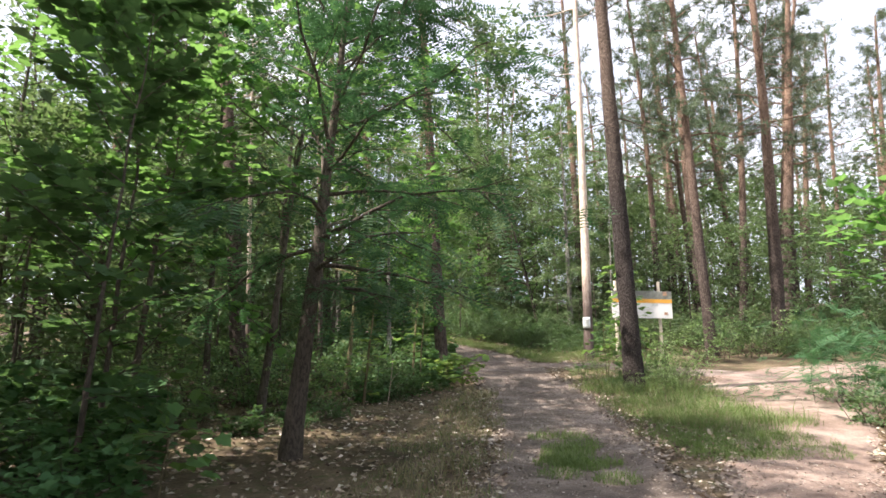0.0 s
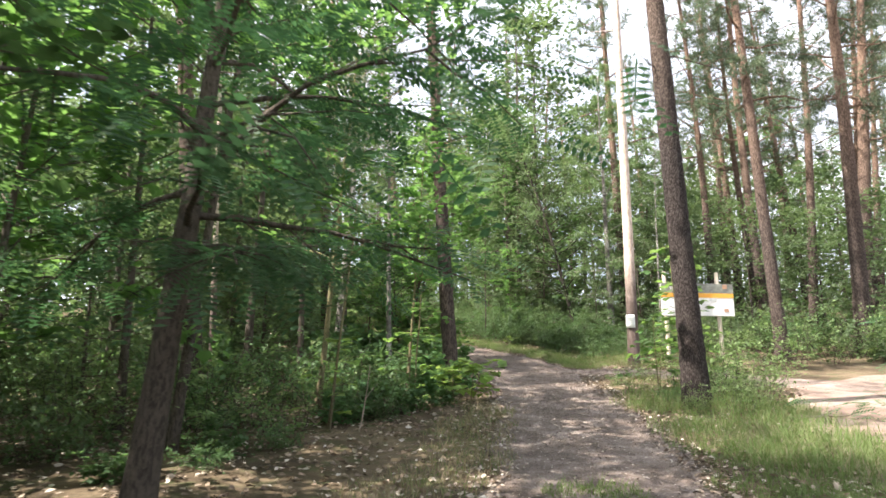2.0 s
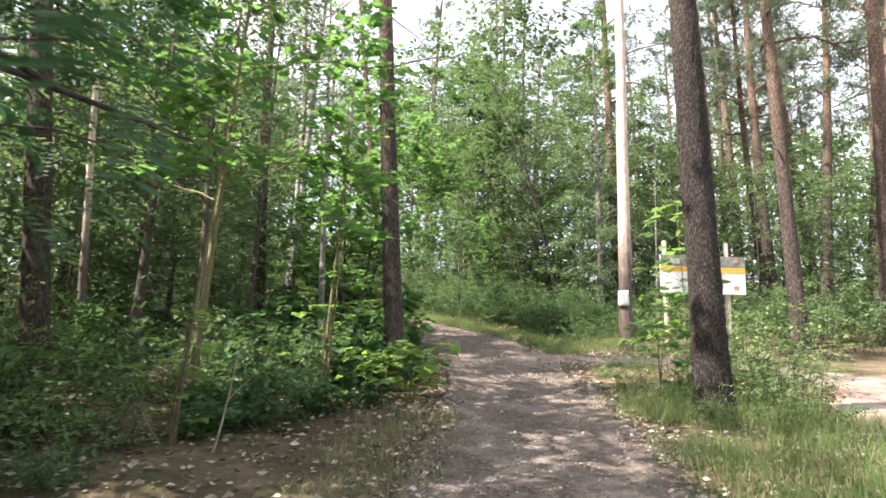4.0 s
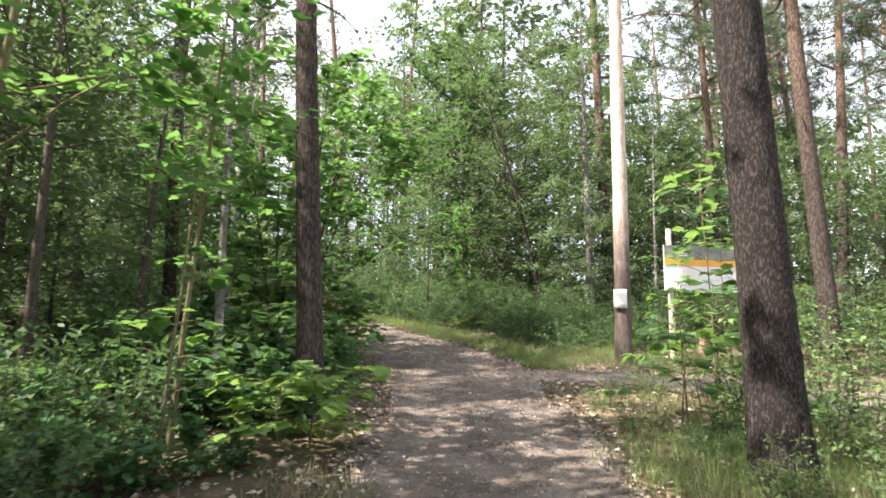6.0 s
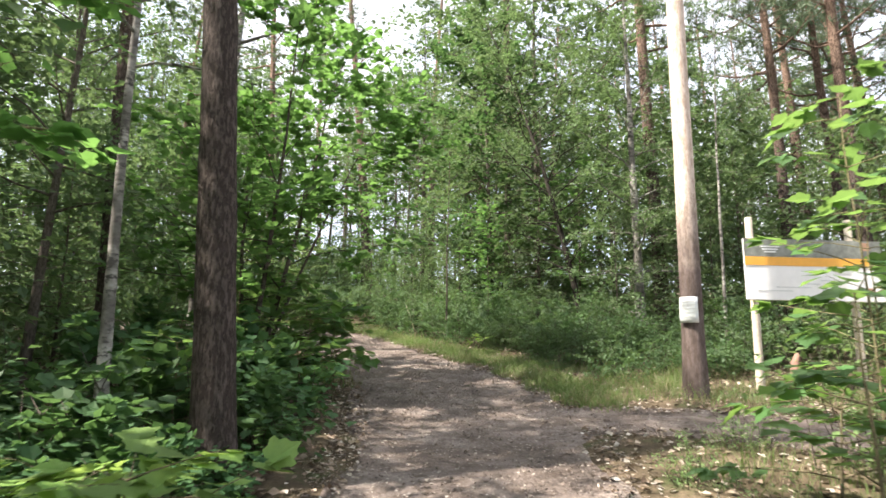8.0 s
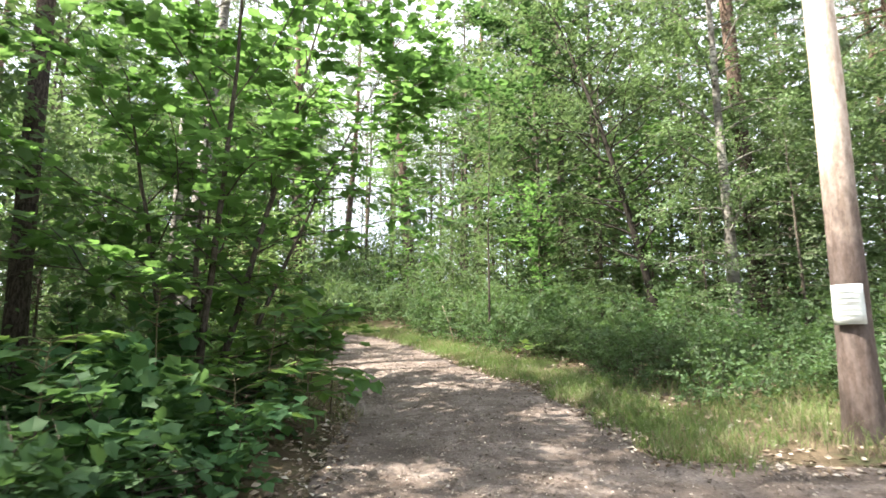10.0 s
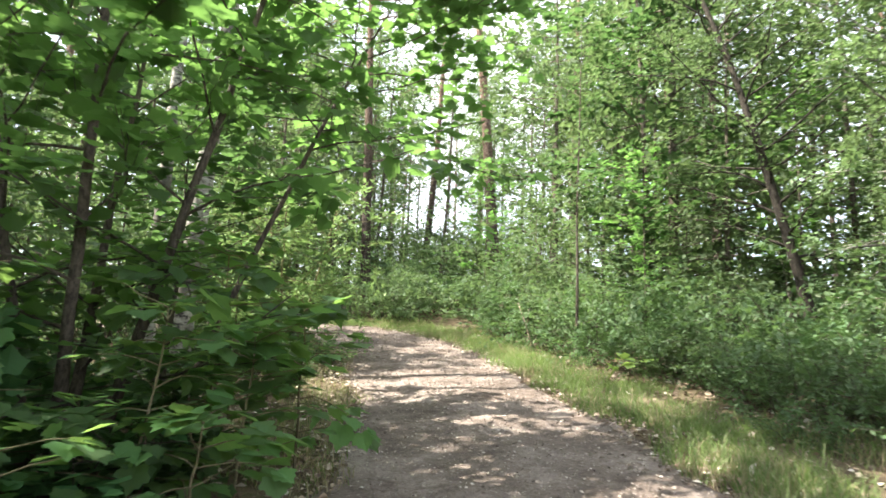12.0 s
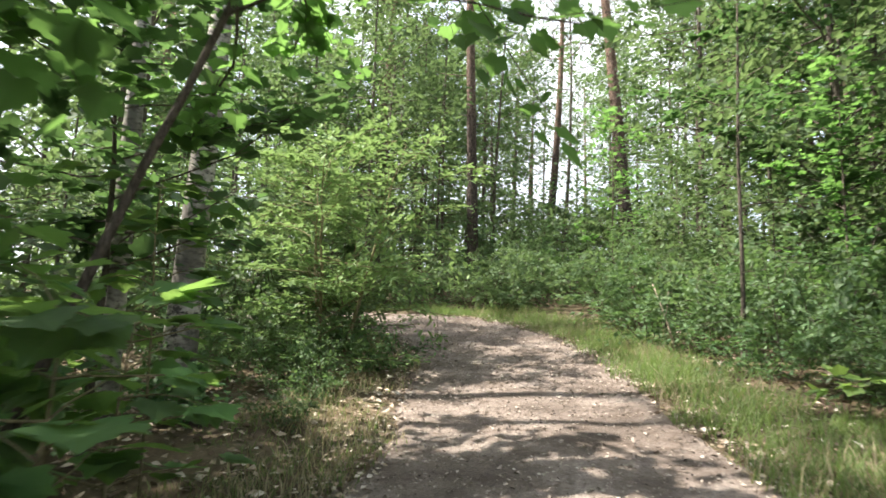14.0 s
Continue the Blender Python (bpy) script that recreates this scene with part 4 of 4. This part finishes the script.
for sx, sy, kind, sc in [(5.4, 30.6, T7, 0.75), (4.7, 26.3, T1, 0.36), (6.2, 26.1, T1, 0.45), (6.0, 28.2, T1, 0.6), (2.4, 33.5, T7, 1.3), (0.6, 35.6, T6, 0.9), (3.6, 36.5, T7, 1.35), (6.6, 33.5, T7, 0.8), (8.4, 29.0, T6, 0.9), (7.2, 27.6, T6, 0.7), (10.4, 27.0, T6, 0.85), (12.6, 26.9, T6, 0.8),
                         (14.8, 27.2, T6, 0.9), (17.5, 28.0, T6, 0.9), (20.0, 28.5, T6, 1.0), (10.0, 33.0, T6, 1.1), (14.0, 33.0, T6, 1.1), (3.2, 30.2, T1, 0.75), (-6.5, 23.9, T6, 0.75), (-9.4, 27.2, T7, 0.8), (-9.0, 19.5, T7, 0.9), (-6.0, 17.2, T6, 0.8), (-4.0, 20.2, T6, 0.6), (-7.6, 21.2, T6, 0.7), (-5.6, 18.8, T7, 0.7), (-8.0, 27.4, T6, 0.7), (-8.4, 33.4, T7, 0.75),
                         (-3.2, 18.6, T0, 0.75), (-4.6, 18.2, T6, 0.8), (-5.8, 20.6, T6, 0.9), (-4.9, 22.4, T6, 0.55), (-3.0, 15.9, T0, 0.8), (-5.9, 13.4, T6, 0.75), (-4.2, 11.6, T0, 0.75), (-6.8, 15.6, T7, 0.65), (-7.4, 18.4, T7, 0.7), (-8.2, 12.6, T6, 0.9),
                         (-6.2, 9.4, T6, 0.75), (-7.8, 7.4, T6, 0.9), (-8.6, 25.9, T6, 0.8), (-9.4, 22.0, T6, 1.1), (-10.5, 16.5, T6, 1.2), (-10.5, 10.0, T7, 0.8), (9.2, 36.5, T7, 0.8), (0.9, 31.3, T6, 0.45), (-0.8, 33.2, T6, 0.5), (2.6, 31.0, T6, 0.5), (4.3, 29.6, T3, 0.55), (1.8, 29.7, T3, 0.4), (-2.6, 35.0, T3, 0.5), (6.0, 28.4, T6, 0.55), (-9.5, 38.6, T6, 1.2), (-12.0, 36.5, T6, 1.2), (0.8, 39.0, T7, 0.9), (-10.5, 32.8, T6, 1.0), (-13.5, 33.5, T7, 0.8),
                         (5.6, 38.5, T6, 1.3), (12.0, 38.5, T6, 1.3), (17.0, 35.0, T6, 1.2), (21.5, 33.5, T6, 1.2), (24.5, 30.0, T6, 1.2), (-0.6, 34.0, S4, 0.8), (1.0, 32.8, S4, 0.9), (3.4, 31.8, S4, 0.8), (-3.4, 36.6, S4, 1.0), (-6.2, 38.0, S4, 1.0), (-5.0, 33.9, S2, 0.9)]:
    TAKEN.append((sx, sy))
    place(kind, sx, sy, rng.uniform(0, 360), sc)
scatter([S0, S3, S0], 38, (-15, -2.5), (9, 34), 0.9, 1.0, (0.7, 1.3))
scatter([T0, T3, T0, T2], 26, (-17, -3.0), (8, 36), 1.6, 1.3, (0.7, 1.1))
scatter([T0, T3, T1], 8, (-16, -6.0), (0, 9), 1.6, 1.6, (0.7, 1.1))
scatter([S0, S2, S5], 18, (6, 22), (21, 30), 0.8, 1.2, (0.7, 1.2))
scatter([T1, T0], 16, (3.5, 24), (28, 44), 1.4, 1.6, (0.75, 1.15))
scatter([T7, T0, T2], 18, (-24, 4), (38, 56), 1.2, 2.0, (0.8, 1.1))
scatter([T4, T5], 18, (-2, 40), (34, 60), 1.2, 2.4, (0.85, 1.15))
scatter([T5, T2, T7], 16, (-34, -12), (6, 46), 1.2, 2.4, (0.8, 1.1))
scatter([T8], 36, (-60, 60), (46, 70), 1.2, 3.5, (0.8, 1.2), lambda x, y: not -26 < x < 1)
scatter([T9], 26, (-20, 3), (33, 47), 1.4, 1.3, (0.8, 1.15))
scatter([T4, T5, T2], 16, (-24, 2), (46, 72), 1.2, 2.6, (0.85, 1.1))
scatter([T7, T2], 16, (-24, 2), (42, 62), 1.2, 2.0, (1.0, 1.35))
scatter([T2, T0], 12, (-17, 1), (40, 56), 1.2, 2.2, (0.8, 1.1))
scatter([S4], 14, (-24, 2), (42, 52), 1.2, 2.0, (0.8, 1.3))
scatter([T8], 13, (-50, -18), (-6, 44), 1.2, 3.5, (0.8, 1.2))
scatter([T8], 8, (26, 56), (10, 44), 1.2, 3.5, (0.7, 1.0))
# unseen wood behind and beside the walker; left-hand trees added to shade the start
for sx, sy, kind, sc in [(-4.8, 2.6, T7, 0.85), (-6.6, 0.2, T7, 0.95), (-3.6, -2.2, T7, 0.9), (-7.9, 3.9, T7, 0.9), (-8.6, 0.6, T7, 0.9), (-5.2, -5.0, T7, 1.0), (4.2, -3.0, T7, 0.9), (-9.5, 2.0, T7, 1.0), (10.5, 6.0, T1, 0.9), (12.5, 10.5, T0, 1.0), (9.0, 2.5, T6, 0.9), (14.0, 5.5, T4, 1.0), (16.5, 9.5, T1, 1.0), (12.0, 0.5, T0, 1.0), (15.5, 13.0, T4, 0.9), (18.5, 5.0, T6, 1.2), (19.0, 14.5, T1, 1.0), (11.8, 13.4, S0, 1.0), (10.2, 8.8, S0, 1.1), (8.2, 6.2, S2, 0.8), (13.4, 7.6, S0, 1.1), (7.4, 3.6, S0, 0.8)]:
    TAKEN.append((sx, sy))
    place(kind, sx, sy, rng.uniform(0, 360), sc)
scatter([T2, T5, T0], 14, (-22, -4), (-20, 3), 1.6, 2.6, (0.9, 1.2))
scatter([T4, T2], 10, (6, 24), (-18, 8), 2.6, 3.0, (0.9, 1.2))

# ---- information board and notice ----


def box(w, d, h, bevel=0.004):
    bm = bmesh.new()
    bmesh.ops.create_cube(bm, size=1.0)
    bmesh.ops.scale(bm, vec=(w, d, h), verts=bm.verts)
    if bevel:
        bmesh.ops.bevel(bm, geom=bm.edges[:], offset=bevel, segments=1, affect="EDGES")
    return bm


def put(ob, x, y, z):
    ob.location = (x, y, z)
    return ob


def info_board():
    x0, y0, x1, y1 = 5.68, 21.53, 7.80, 21.86
    cx, cy = (x0 + x1) / 2, (y0 + y1) / 2
    w = math.hypot(x1 - x0, y1 - y0)
    root = base_empty("information_board", cx, cy, "wide white information board with orange band on two wooden posts", "sign board")
    root.rotation_euler = (0, 0, math.atan2(y1 - y0, x1 - x0))
    zb, zt = 1.34, 2.26
    put(part("panel", box(w, 0.03, zt - zb, 0.006), M_WHITE, root), 0, 0, (zb + zt) / 2)
    put(part("header_strip", box(w - 0.004, 0.006, 0.27, 0.001), M_GREYBAND, root, "grey-green photo strip along the top"), 0, -0.0195, zt - 0.137)
    put(part("orange_band", box(w - 0.004, 0.006, 0.13, 0.001), M_ORANGE, root, "orange band under the strip"), 0, -0.0195, zt - 0.34)
    for px in (-w / 2 + 0.16, w / 2 - 0.42):
        g = Geo()
        r = np.random.default_rng(3)
        g.tube([(0, 0, -0.1), (0.004, 0, 0.8), (0, 0, 1.7), (0, 0, 2.585), (0, 0, 2.6)], [0.062, 0.058, 0.056, 0.054, 0.045], 14, 0.012, r)
        put(g.make("post", M_POST, root, "round pale wooden post"), px, 0.08, 0)
    put(part("corner_picture", box(0.13, 0.008, 0.12, 0.001), M_PICTURE, root, "small reddish picture on the corner"), w / 2 - 0.25, -0.027, zt - 0.09)
    put(part("picture", box(0.13, 0.006, 0.09, 0.001), M_PICTURE, root), w / 2 - 0.24, -0.019, zb + 0.16)
    put(part("picture", box(0.2, 0.006, 0.1, 0.001), M_PRINT, root), w / 2 - 0.62, -0.019, zt - 0.45)
    rr = random.Random(2)
    for i in range(4):
        put(part("text_bar", box(rr.uniform(0.25, 0.55), 0.004, 0.016, 0), M_PRINT, root), -w / 2 + 0.45 + 0.28 * (i % 4), -0.0175, zb + 0.14 + 0.055 * i)
    for i in range(3):
        put(part("text_bar", box(0.3 - 0.06 * i, 0.004, 0.022, 0), M_WHITE, root), -w / 2 + 0.4, -0.0242, zt - 0.12 - 0.04 * i)


def paper_notice():
    root = base_empty("paper_notice", 4.55, 20.72, "white paper notice in a clear sleeve pinned to the pine", "notice")
    gz0 = root.location.z
    v, f, n = [], [], 7
    cx, cy, r = 4.68 - 4.55, 20.875 - 20.72, 0.168
    for j in range(5):
        for i in range(n):
            a = radians(-90 - 28) + (i / (n - 1) - 0.5) * 0.27 / r
            z = 1.03 + 0.35 * j / 4
            v.append((cx + (r + 0.004 * math.sin(i * 1.3 + j)) * math.cos(a), cy + (r + 0.003) * math.sin(a), z))
    f = [(j * n + i, j * n + i + 1, (j + 1) * n + i + 1, (j + 1) * n + i) for j in range(4) for i in range(n - 1)]
    sheet = link_mesh("sheet", v, f, M_PAPER, root, smooth=True)
    mod = sheet.modifiers.new("thickness", "SOLIDIFY")
    mod.thickness, mod.offset = 0.002, 1
    for k in range(5):
        vv, z = [], 1.31 - 0.05 * k
        for i in range(5):
            a = radians(-118) + (i / 4 - 0.5) * 0.17 / r
            for dz in (0, 0.012):
                vv.append((cx + (r + 0.012) * math.cos(a), cy + (r + 0.012) * math.sin(a), z + dz))
        link_mesh("text_bar", vv, [(2 * i, 2 * i + 2, 2 * i + 3, 2 * i + 1) for i in range(4)], M_PRINT, root)


info_board()
paper_notice()

# ---- young maples with single leaves, where the walker passes close ----
YM = "young maple with broad lobed leaves"
PM = "small maple with pale yellow-green leaves"
maple_sapling(0.42, 14.6, PM, 0.72, (0.05, -0.1), 7, 0.62, 0.14, M_MAPLE_PALE, 201, 10, 0.2)
maple_sapling(0.12, 14.75, PM, 0.62, (-0.1, 0), 6, 0.58, 0.13, M_MAPLE_PALE, 202, 9, 0.2)
maple_sapling(-1.40, 11.75, PM, 1.3, (0.04, 0), 7, 0.32, 0.12, M_MAPLE_PALE, 203, 3, 0.15)
maple_sapling(-0.72, 14.2, YM, 1.3, (0.05, 0), 6, 0.45, 0.12, M_MAPLE_ONE, 204, 4, 0.35)
maple_sapling(4.02, 15.95, YM, 1.0, (0.0, -0.05), 7, 0.7, 0.14, M_MAPLE_ONE, 205, 7, 0.3)
maple_sapling(4.58, 16.4, YM, 3.0, (-0.02, 0), 14, 0.75, 0.14, M_MAPLE_ONE, 206, 6, 0.15)
maple_sapling(5.1, 17.1, YM, 2.1, (-0.05, 0), 10, 0.7, 0.14, M_MAPLE_ONE, 207, 6, 0.15)
maple_sapling(3.75, 14.95, YM, 1.5, (-0.05, 0.0), 6, 0.4, 0.12, M_MAPLE_ONE, 214, 3, 0.3)
maple_sapling(-1.15, 18.3, YM, 1.15, (0.05, 0), 7, 0.55, 0.14, M_MAPLE_ONE, 208, 5, 0.35)
maple_sapling(-0.25, 19.3, YM, 0.85, (0, 0), 6, 0.5, 0.13, M_MAPLE_ONE, 209, 5, 0.35)
maple_sapling(-0.1, 20.2, YM, 0.8, (0, 0), 6, 0.45, 0.14, M_MAPLE_ONE, 210, 5, 0.35)
maple_sapling(-0.30, 21.45, YM, 1.3, (0.02, 0), 9, 0.6, 0.145, M_MAPLE_ONE, 211, 6, 0.25)
maple_sapling(-0.35, 20.85, YM, 1.15, (0.05, 0), 8, 0.5, 0.13, M_MAPLE_ONE, 231, 5, 0.25)
maple_sapling(-0.80, 21.2, YM, 1.6, (0.0, 0), 10, 0.55, 0.14, M_MAPLE_ONE, 232, 5, 0.2)
maple_sapling(-0.60, 20.3, YM, 1.3, (0.05, 0), 9, 0.5, 0.13, M_MAPLE_ONE, 233, 5, 0.2)
maple_sapling(-1.2, 19.6, YM, 1.6, (0.0, 0), 9, 0.6, 0.13, M_MAPLE_ONE, 234, 4, 0.2)
maple_sapling(-1.0, 22.1, YM, 1.15, (0.05, 0), 8, 0.6, 0.15, M_MAPLE_ONE, 242, 6, 0.2)
maple_sapling(1.62, 26.1, PM, 0.38, (0, 0), 3, 0.3, 0.13, M_MAPLE_PALE, 212, 3, 0.5)
maple_sapling(-1.9, 22.9, YM, 1.9, (0.0, 0), 10, 0.6, 0.14, M_MAPLE_ONE, 243, 6, 0.2)
maple_sapling(-0.55, 16.9, YM, 1.1, (0, 0), 7, 0.5, 0.14, M_MAPLE_ONE, 213, 5, 0.3)
maple_sapling(-2.6, 6.3, YM, 1.1, (0, 0), 6, 0.5, 0.13, M_MAPLE_ONE, 215, 4, 0.3)
maple_sapling(-2.2, 5.2, YM, 0.7, (0, 0), 5, 0.5, 0.13, M_MAPLE_ONE, 216, 4, 0.3)

# bushes by the side trail
shrub("locust_shrub", 7.7, 11.9, "low spreading locust with feathery bright green leaves", 1.9, 3.0, 1000, 0.32, M_LOCUST, FROND, 221, "", 12, tier=True)
shrub("shrub", 6.55, 9.9, "small dark-leaved shrub at the edge of the side trail", 1.0, 1.2, 1600, 0.065, M_LEAF, OVAL, 222, "forest shrubs", 12)

# ---- grass, litter and chips ----


def grass(name, spots, label, mat, height, seed):
    """spots: x, y, radius, blades. Bent two-piece blades."""
    r = np.random.default_rng(seed)
    pos = []
    for x, y, rad, n in spots:
        a, d = r.uniform(0, 6.283, n), rad * np.sqrt(r.uniform(0, 1, n))
        pos.append(np.stack([x + d * np.cos(a), y + d * np.sin(a)], 1))
    pos = np.concatenate(pos)
    z = floor_height(pos[:, 0], pos[:, 1]) - 0.01
    gap = trail_gap(pos[:, 0], pos[:, 1])
    z = np.where(gap < 0, slope(pos[:, 0], pos[:, 1]), z)
    n = len(pos)
    h = height * r.uniform(0.3, 1.1, n) * (1 + 0.9 * (r.uniform(0, 1, n) > 0.85))
    az = r.uniform(0, 6.283, n)
    bend = r.uniform(0.3, 1.5, n) * h
    dx, dy = np.cos(az), np.sin(az)
    wx, wy = -dy * 0.0034, dx * 0.0034
    p = np.stack([pos[:, 0], pos[:, 1], z], 1)
    v = np.empty((n, 5, 3))
    v[:, 0] = p + np.stack([wx, wy, 0 * h], 1)
    v[:, 1] = p - np.stack([wx, wy, 0 * h], 1)
    m = p + np.stack([dx * bend * 0.3, dy * bend * 0.3, h * 0.6], 1)
    v[:, 2] = m - np.stack([wx, wy, 0 * h], 1) * 0.8
    v[:, 3] = m + np.stack([wx, wy, 0 * h], 1) * 0.8
    v[:, 4] = p + np.stack([dx * bend, dy * bend, h], 1)
    k = (np.arange(n) * 5)[:, None]
    f = [tuple(q) for q in (np.array([[0, 1, 2, 3]]) + k).tolist()] + [tuple(q) for q in (np.array([[3, 2, 4]]) + k).tolist()]
    ob = link_mesh(name, v.reshape(-1, 3).tolist(), f, mat)
    tagged(ob, label, "grass", kind="stuff")


def verge(line, side, lo, hi, y0, y1, step, rad, n, r):
    out = []
    tang = np.gradient(line[:, :2], axis=0)
    tang /= np.linalg.norm(tang, axis=1)[:, None]
    for (x, y, w), (tx, ty) in zip(line, tang):
        if y0 < y < y1 and r.random() < step:
            d = w + r.uniform(lo, hi)
            out.append((x + side * ty * d, y - side * tx * d, rad, n))
    return out


rg = random.Random(9)
right_verge = verge(LINES[0], 1, 0.1, 1.0, 19.9, 33, 1.0, 0.4, 340, rg) + verge(LINES[0], 1, 0.1, 0.6, 19.8, 33, 1.0, 0.35, 200, rg)
island = [(rg.uniform(3.2, 5.4), rg.uniform(9.5, 15.2), 0.45, 120) for _ in range(75)] + [(rg.uniform(3.6, 5.4), rg.uniform(15.2, 18.0), 0.4, 30) for _ in range(26)]
patch = [(rg.uniform(3.0, 4.6), rg.uniform(7.5, 11.0), 0.4, 420) for _ in range(30)] + [(1.45 + rg.uniform(-0.3, 0.3), rg.uniform(6.2, 9.0), 0.25, 300) for _ in range(18)]
left_verge = verge(LINES[0], -1, 0.05, 1.0, 3, 14, 1.0, 0.4, 95, rg) + verge(LINES[0], -1, 0.05, 0.9, 22.0, 31, 1.0, 0.4, 110, rg)
low = [(rg.uniform(2.6, 6.5), rg.uniform(21.6, 25.5), 0.4, 130) for _ in range(26)]
around = low + [(4.6 + rg.uniform(-1.6, 2.4), 21.0 + rg.uniform(-0.8, 0.6), 0.4, 90) for _ in range(18)]
grass("grass_verge", right_verge, "green grass verge along the trail", M_GRASS, 0.125, 1)
grass("grass_island", island + around, "tall green and straw-coloured grass round the pine", M_GRASS, 0.2, 2)
weeds = verge(LINES[0], -1, 0.1, 1.2, 21.5, 30, 1.0, 0.35, 70, rg)
grass("grass_patch", patch + weeds + left_verge, "short green grass on the trodden ground", M_GRASS, 0.07, 3)
grass("dry_grass", island[::2] + left_verge + right_verge[::7] + around, "dry straw-coloured grass at the trail's edge", M_STRAW, 0.13, 4)


def scatter_flat(name, label, mat, n, xr, yr, on_trail, size, seed, lift=0.006, tilt=0.35, band=None):
    r = np.random.default_rng(seed)
    x, y = r.uniform(*xr, n * 6), r.uniform(*yr, n * 6)
    gap = trail_gap(x, y)
    keep = (gap < 0.1) if on_trail else (gap > -0.15)
    if band:
        keep = (gap > band[0]) & (gap < band[1])
    x, y = x[keep][:n], y[keep][:n]
    g2 = trail_gap(x, y)
    z = np.where(g2 < 0.0, slope(x, y) + 0.016 + 0.012 * waves(x * 3.1, y * 2.7), floor_height(x, y) + 0.006) + lift
    m = len(x)
    d = r.normal(0, 1, (m, 3)) * np.array((1, 1, 0.15))
    nrm = np.array((0, 0, 1.0)) + r.normal(0, tilt, (m, 3))
    ob = leaf_mesh(name, OVAL, np.stack([x, y, z], 1), d, nrm, size * r.uniform(0.4, 1.3, m), mat)
    tagged(ob, label, "leaf litter", kind="stuff")


scatter_flat("leaf_litter", "brown and tan dead leaves on the forest floor", M_LITTER, 36000, (-9, 7), (2.0, 32), False, 0.08, 11, 0.012, 0.5)
scatter_flat("trail_chips", "small pale chips and dead leaf bits on the trail", M_CHIP, 42000, (-6, 4.2), (2.0, 32), True, 0.031, 12, 0.002, 0.35)

scatter_flat("edge_litter", "reddish brown dead leaves along the trail's edges", M_LITTER, 14000, (-7, 5.5), (3, 32), False, 0.055, 13, 0.008, 0.5, (-0.22, 0.22))


# ---- sticks and stumps ----
def stick(x, y, z, direction, length, radius, label, seed, mat=M_DEADWOOD):
    r = np.random.default_rng(seed)
    root = base_empty("stick", x, y, label, "dead branch")
    pts = curve_pts((0, 0, z), direction, length, 6, r, 0.08)
    g = Geo()
    g.tube(pts, np.linspace(radius, radius * 0.35, 7), 6, 0.05, r)
    k = curve_pts(pts[3], np.array(direction) + r.normal(0, 0.6, 3), length * 0.35, 3, r, 0.1)
    g.tube(k, np.linspace(radius * 0.5, radius * 0.2, 4), 5)
    g.make("branch", mat, root)


stick(-1.02, 11.75, -0.02, (0.22, 0.1, 1.0), 0.95, 0.012, "dark upright dead stick beside the trail", 1)
stick(-0.15, 29.1, 0.0, (-0.15, 0, 1.0), 0.95, 0.02, "bare pale dead stem standing in the grass", 2)
stick(-2.0, 28.3, 0.015, (1, 0.25, 0.02), 0.7, 0.03, "short dark branch lying on the trail", 3)
stick(5.0, 12.9, 0.03, (1, -0.15, 0.0), 0.8, 0.03, "dead branch lying by the side trail", 4)
stick(1.9, 12.3, 0.012, (1, 0.1, 0.0), 0.6, 0.01, "thin twig lying on the trail", 5)
stick(-1.6, 12.0, 0.0, (-0.7, 0.1, 0.8), 0.9, 0.012, "leaning dead twig in the litter", 6)
stick(3.2, 20.9, 0.02, (1, 0.2, 0.0), 0.45, 0.03, "grey piece of dead wood in the grass", 7)


def stump():
    root = base_empty("tree_stump", 6.75, 22.6, "broken stump with fresh reddish wood", "stump")
    g = Geo()
    r = np.random.default_rng(8)
    g.tube([(0, 0, -0.1), (0.01, 0, 0.1), (0.02, 0, 0.3), (0.05, 0, 0.42), (0.06, 0, 0.46)], [0.13, 0.09, 0.07, 0.05, 0.02], 12, 0.16, r)
    g.make("stump_wood", M_CUT, root)


stump()
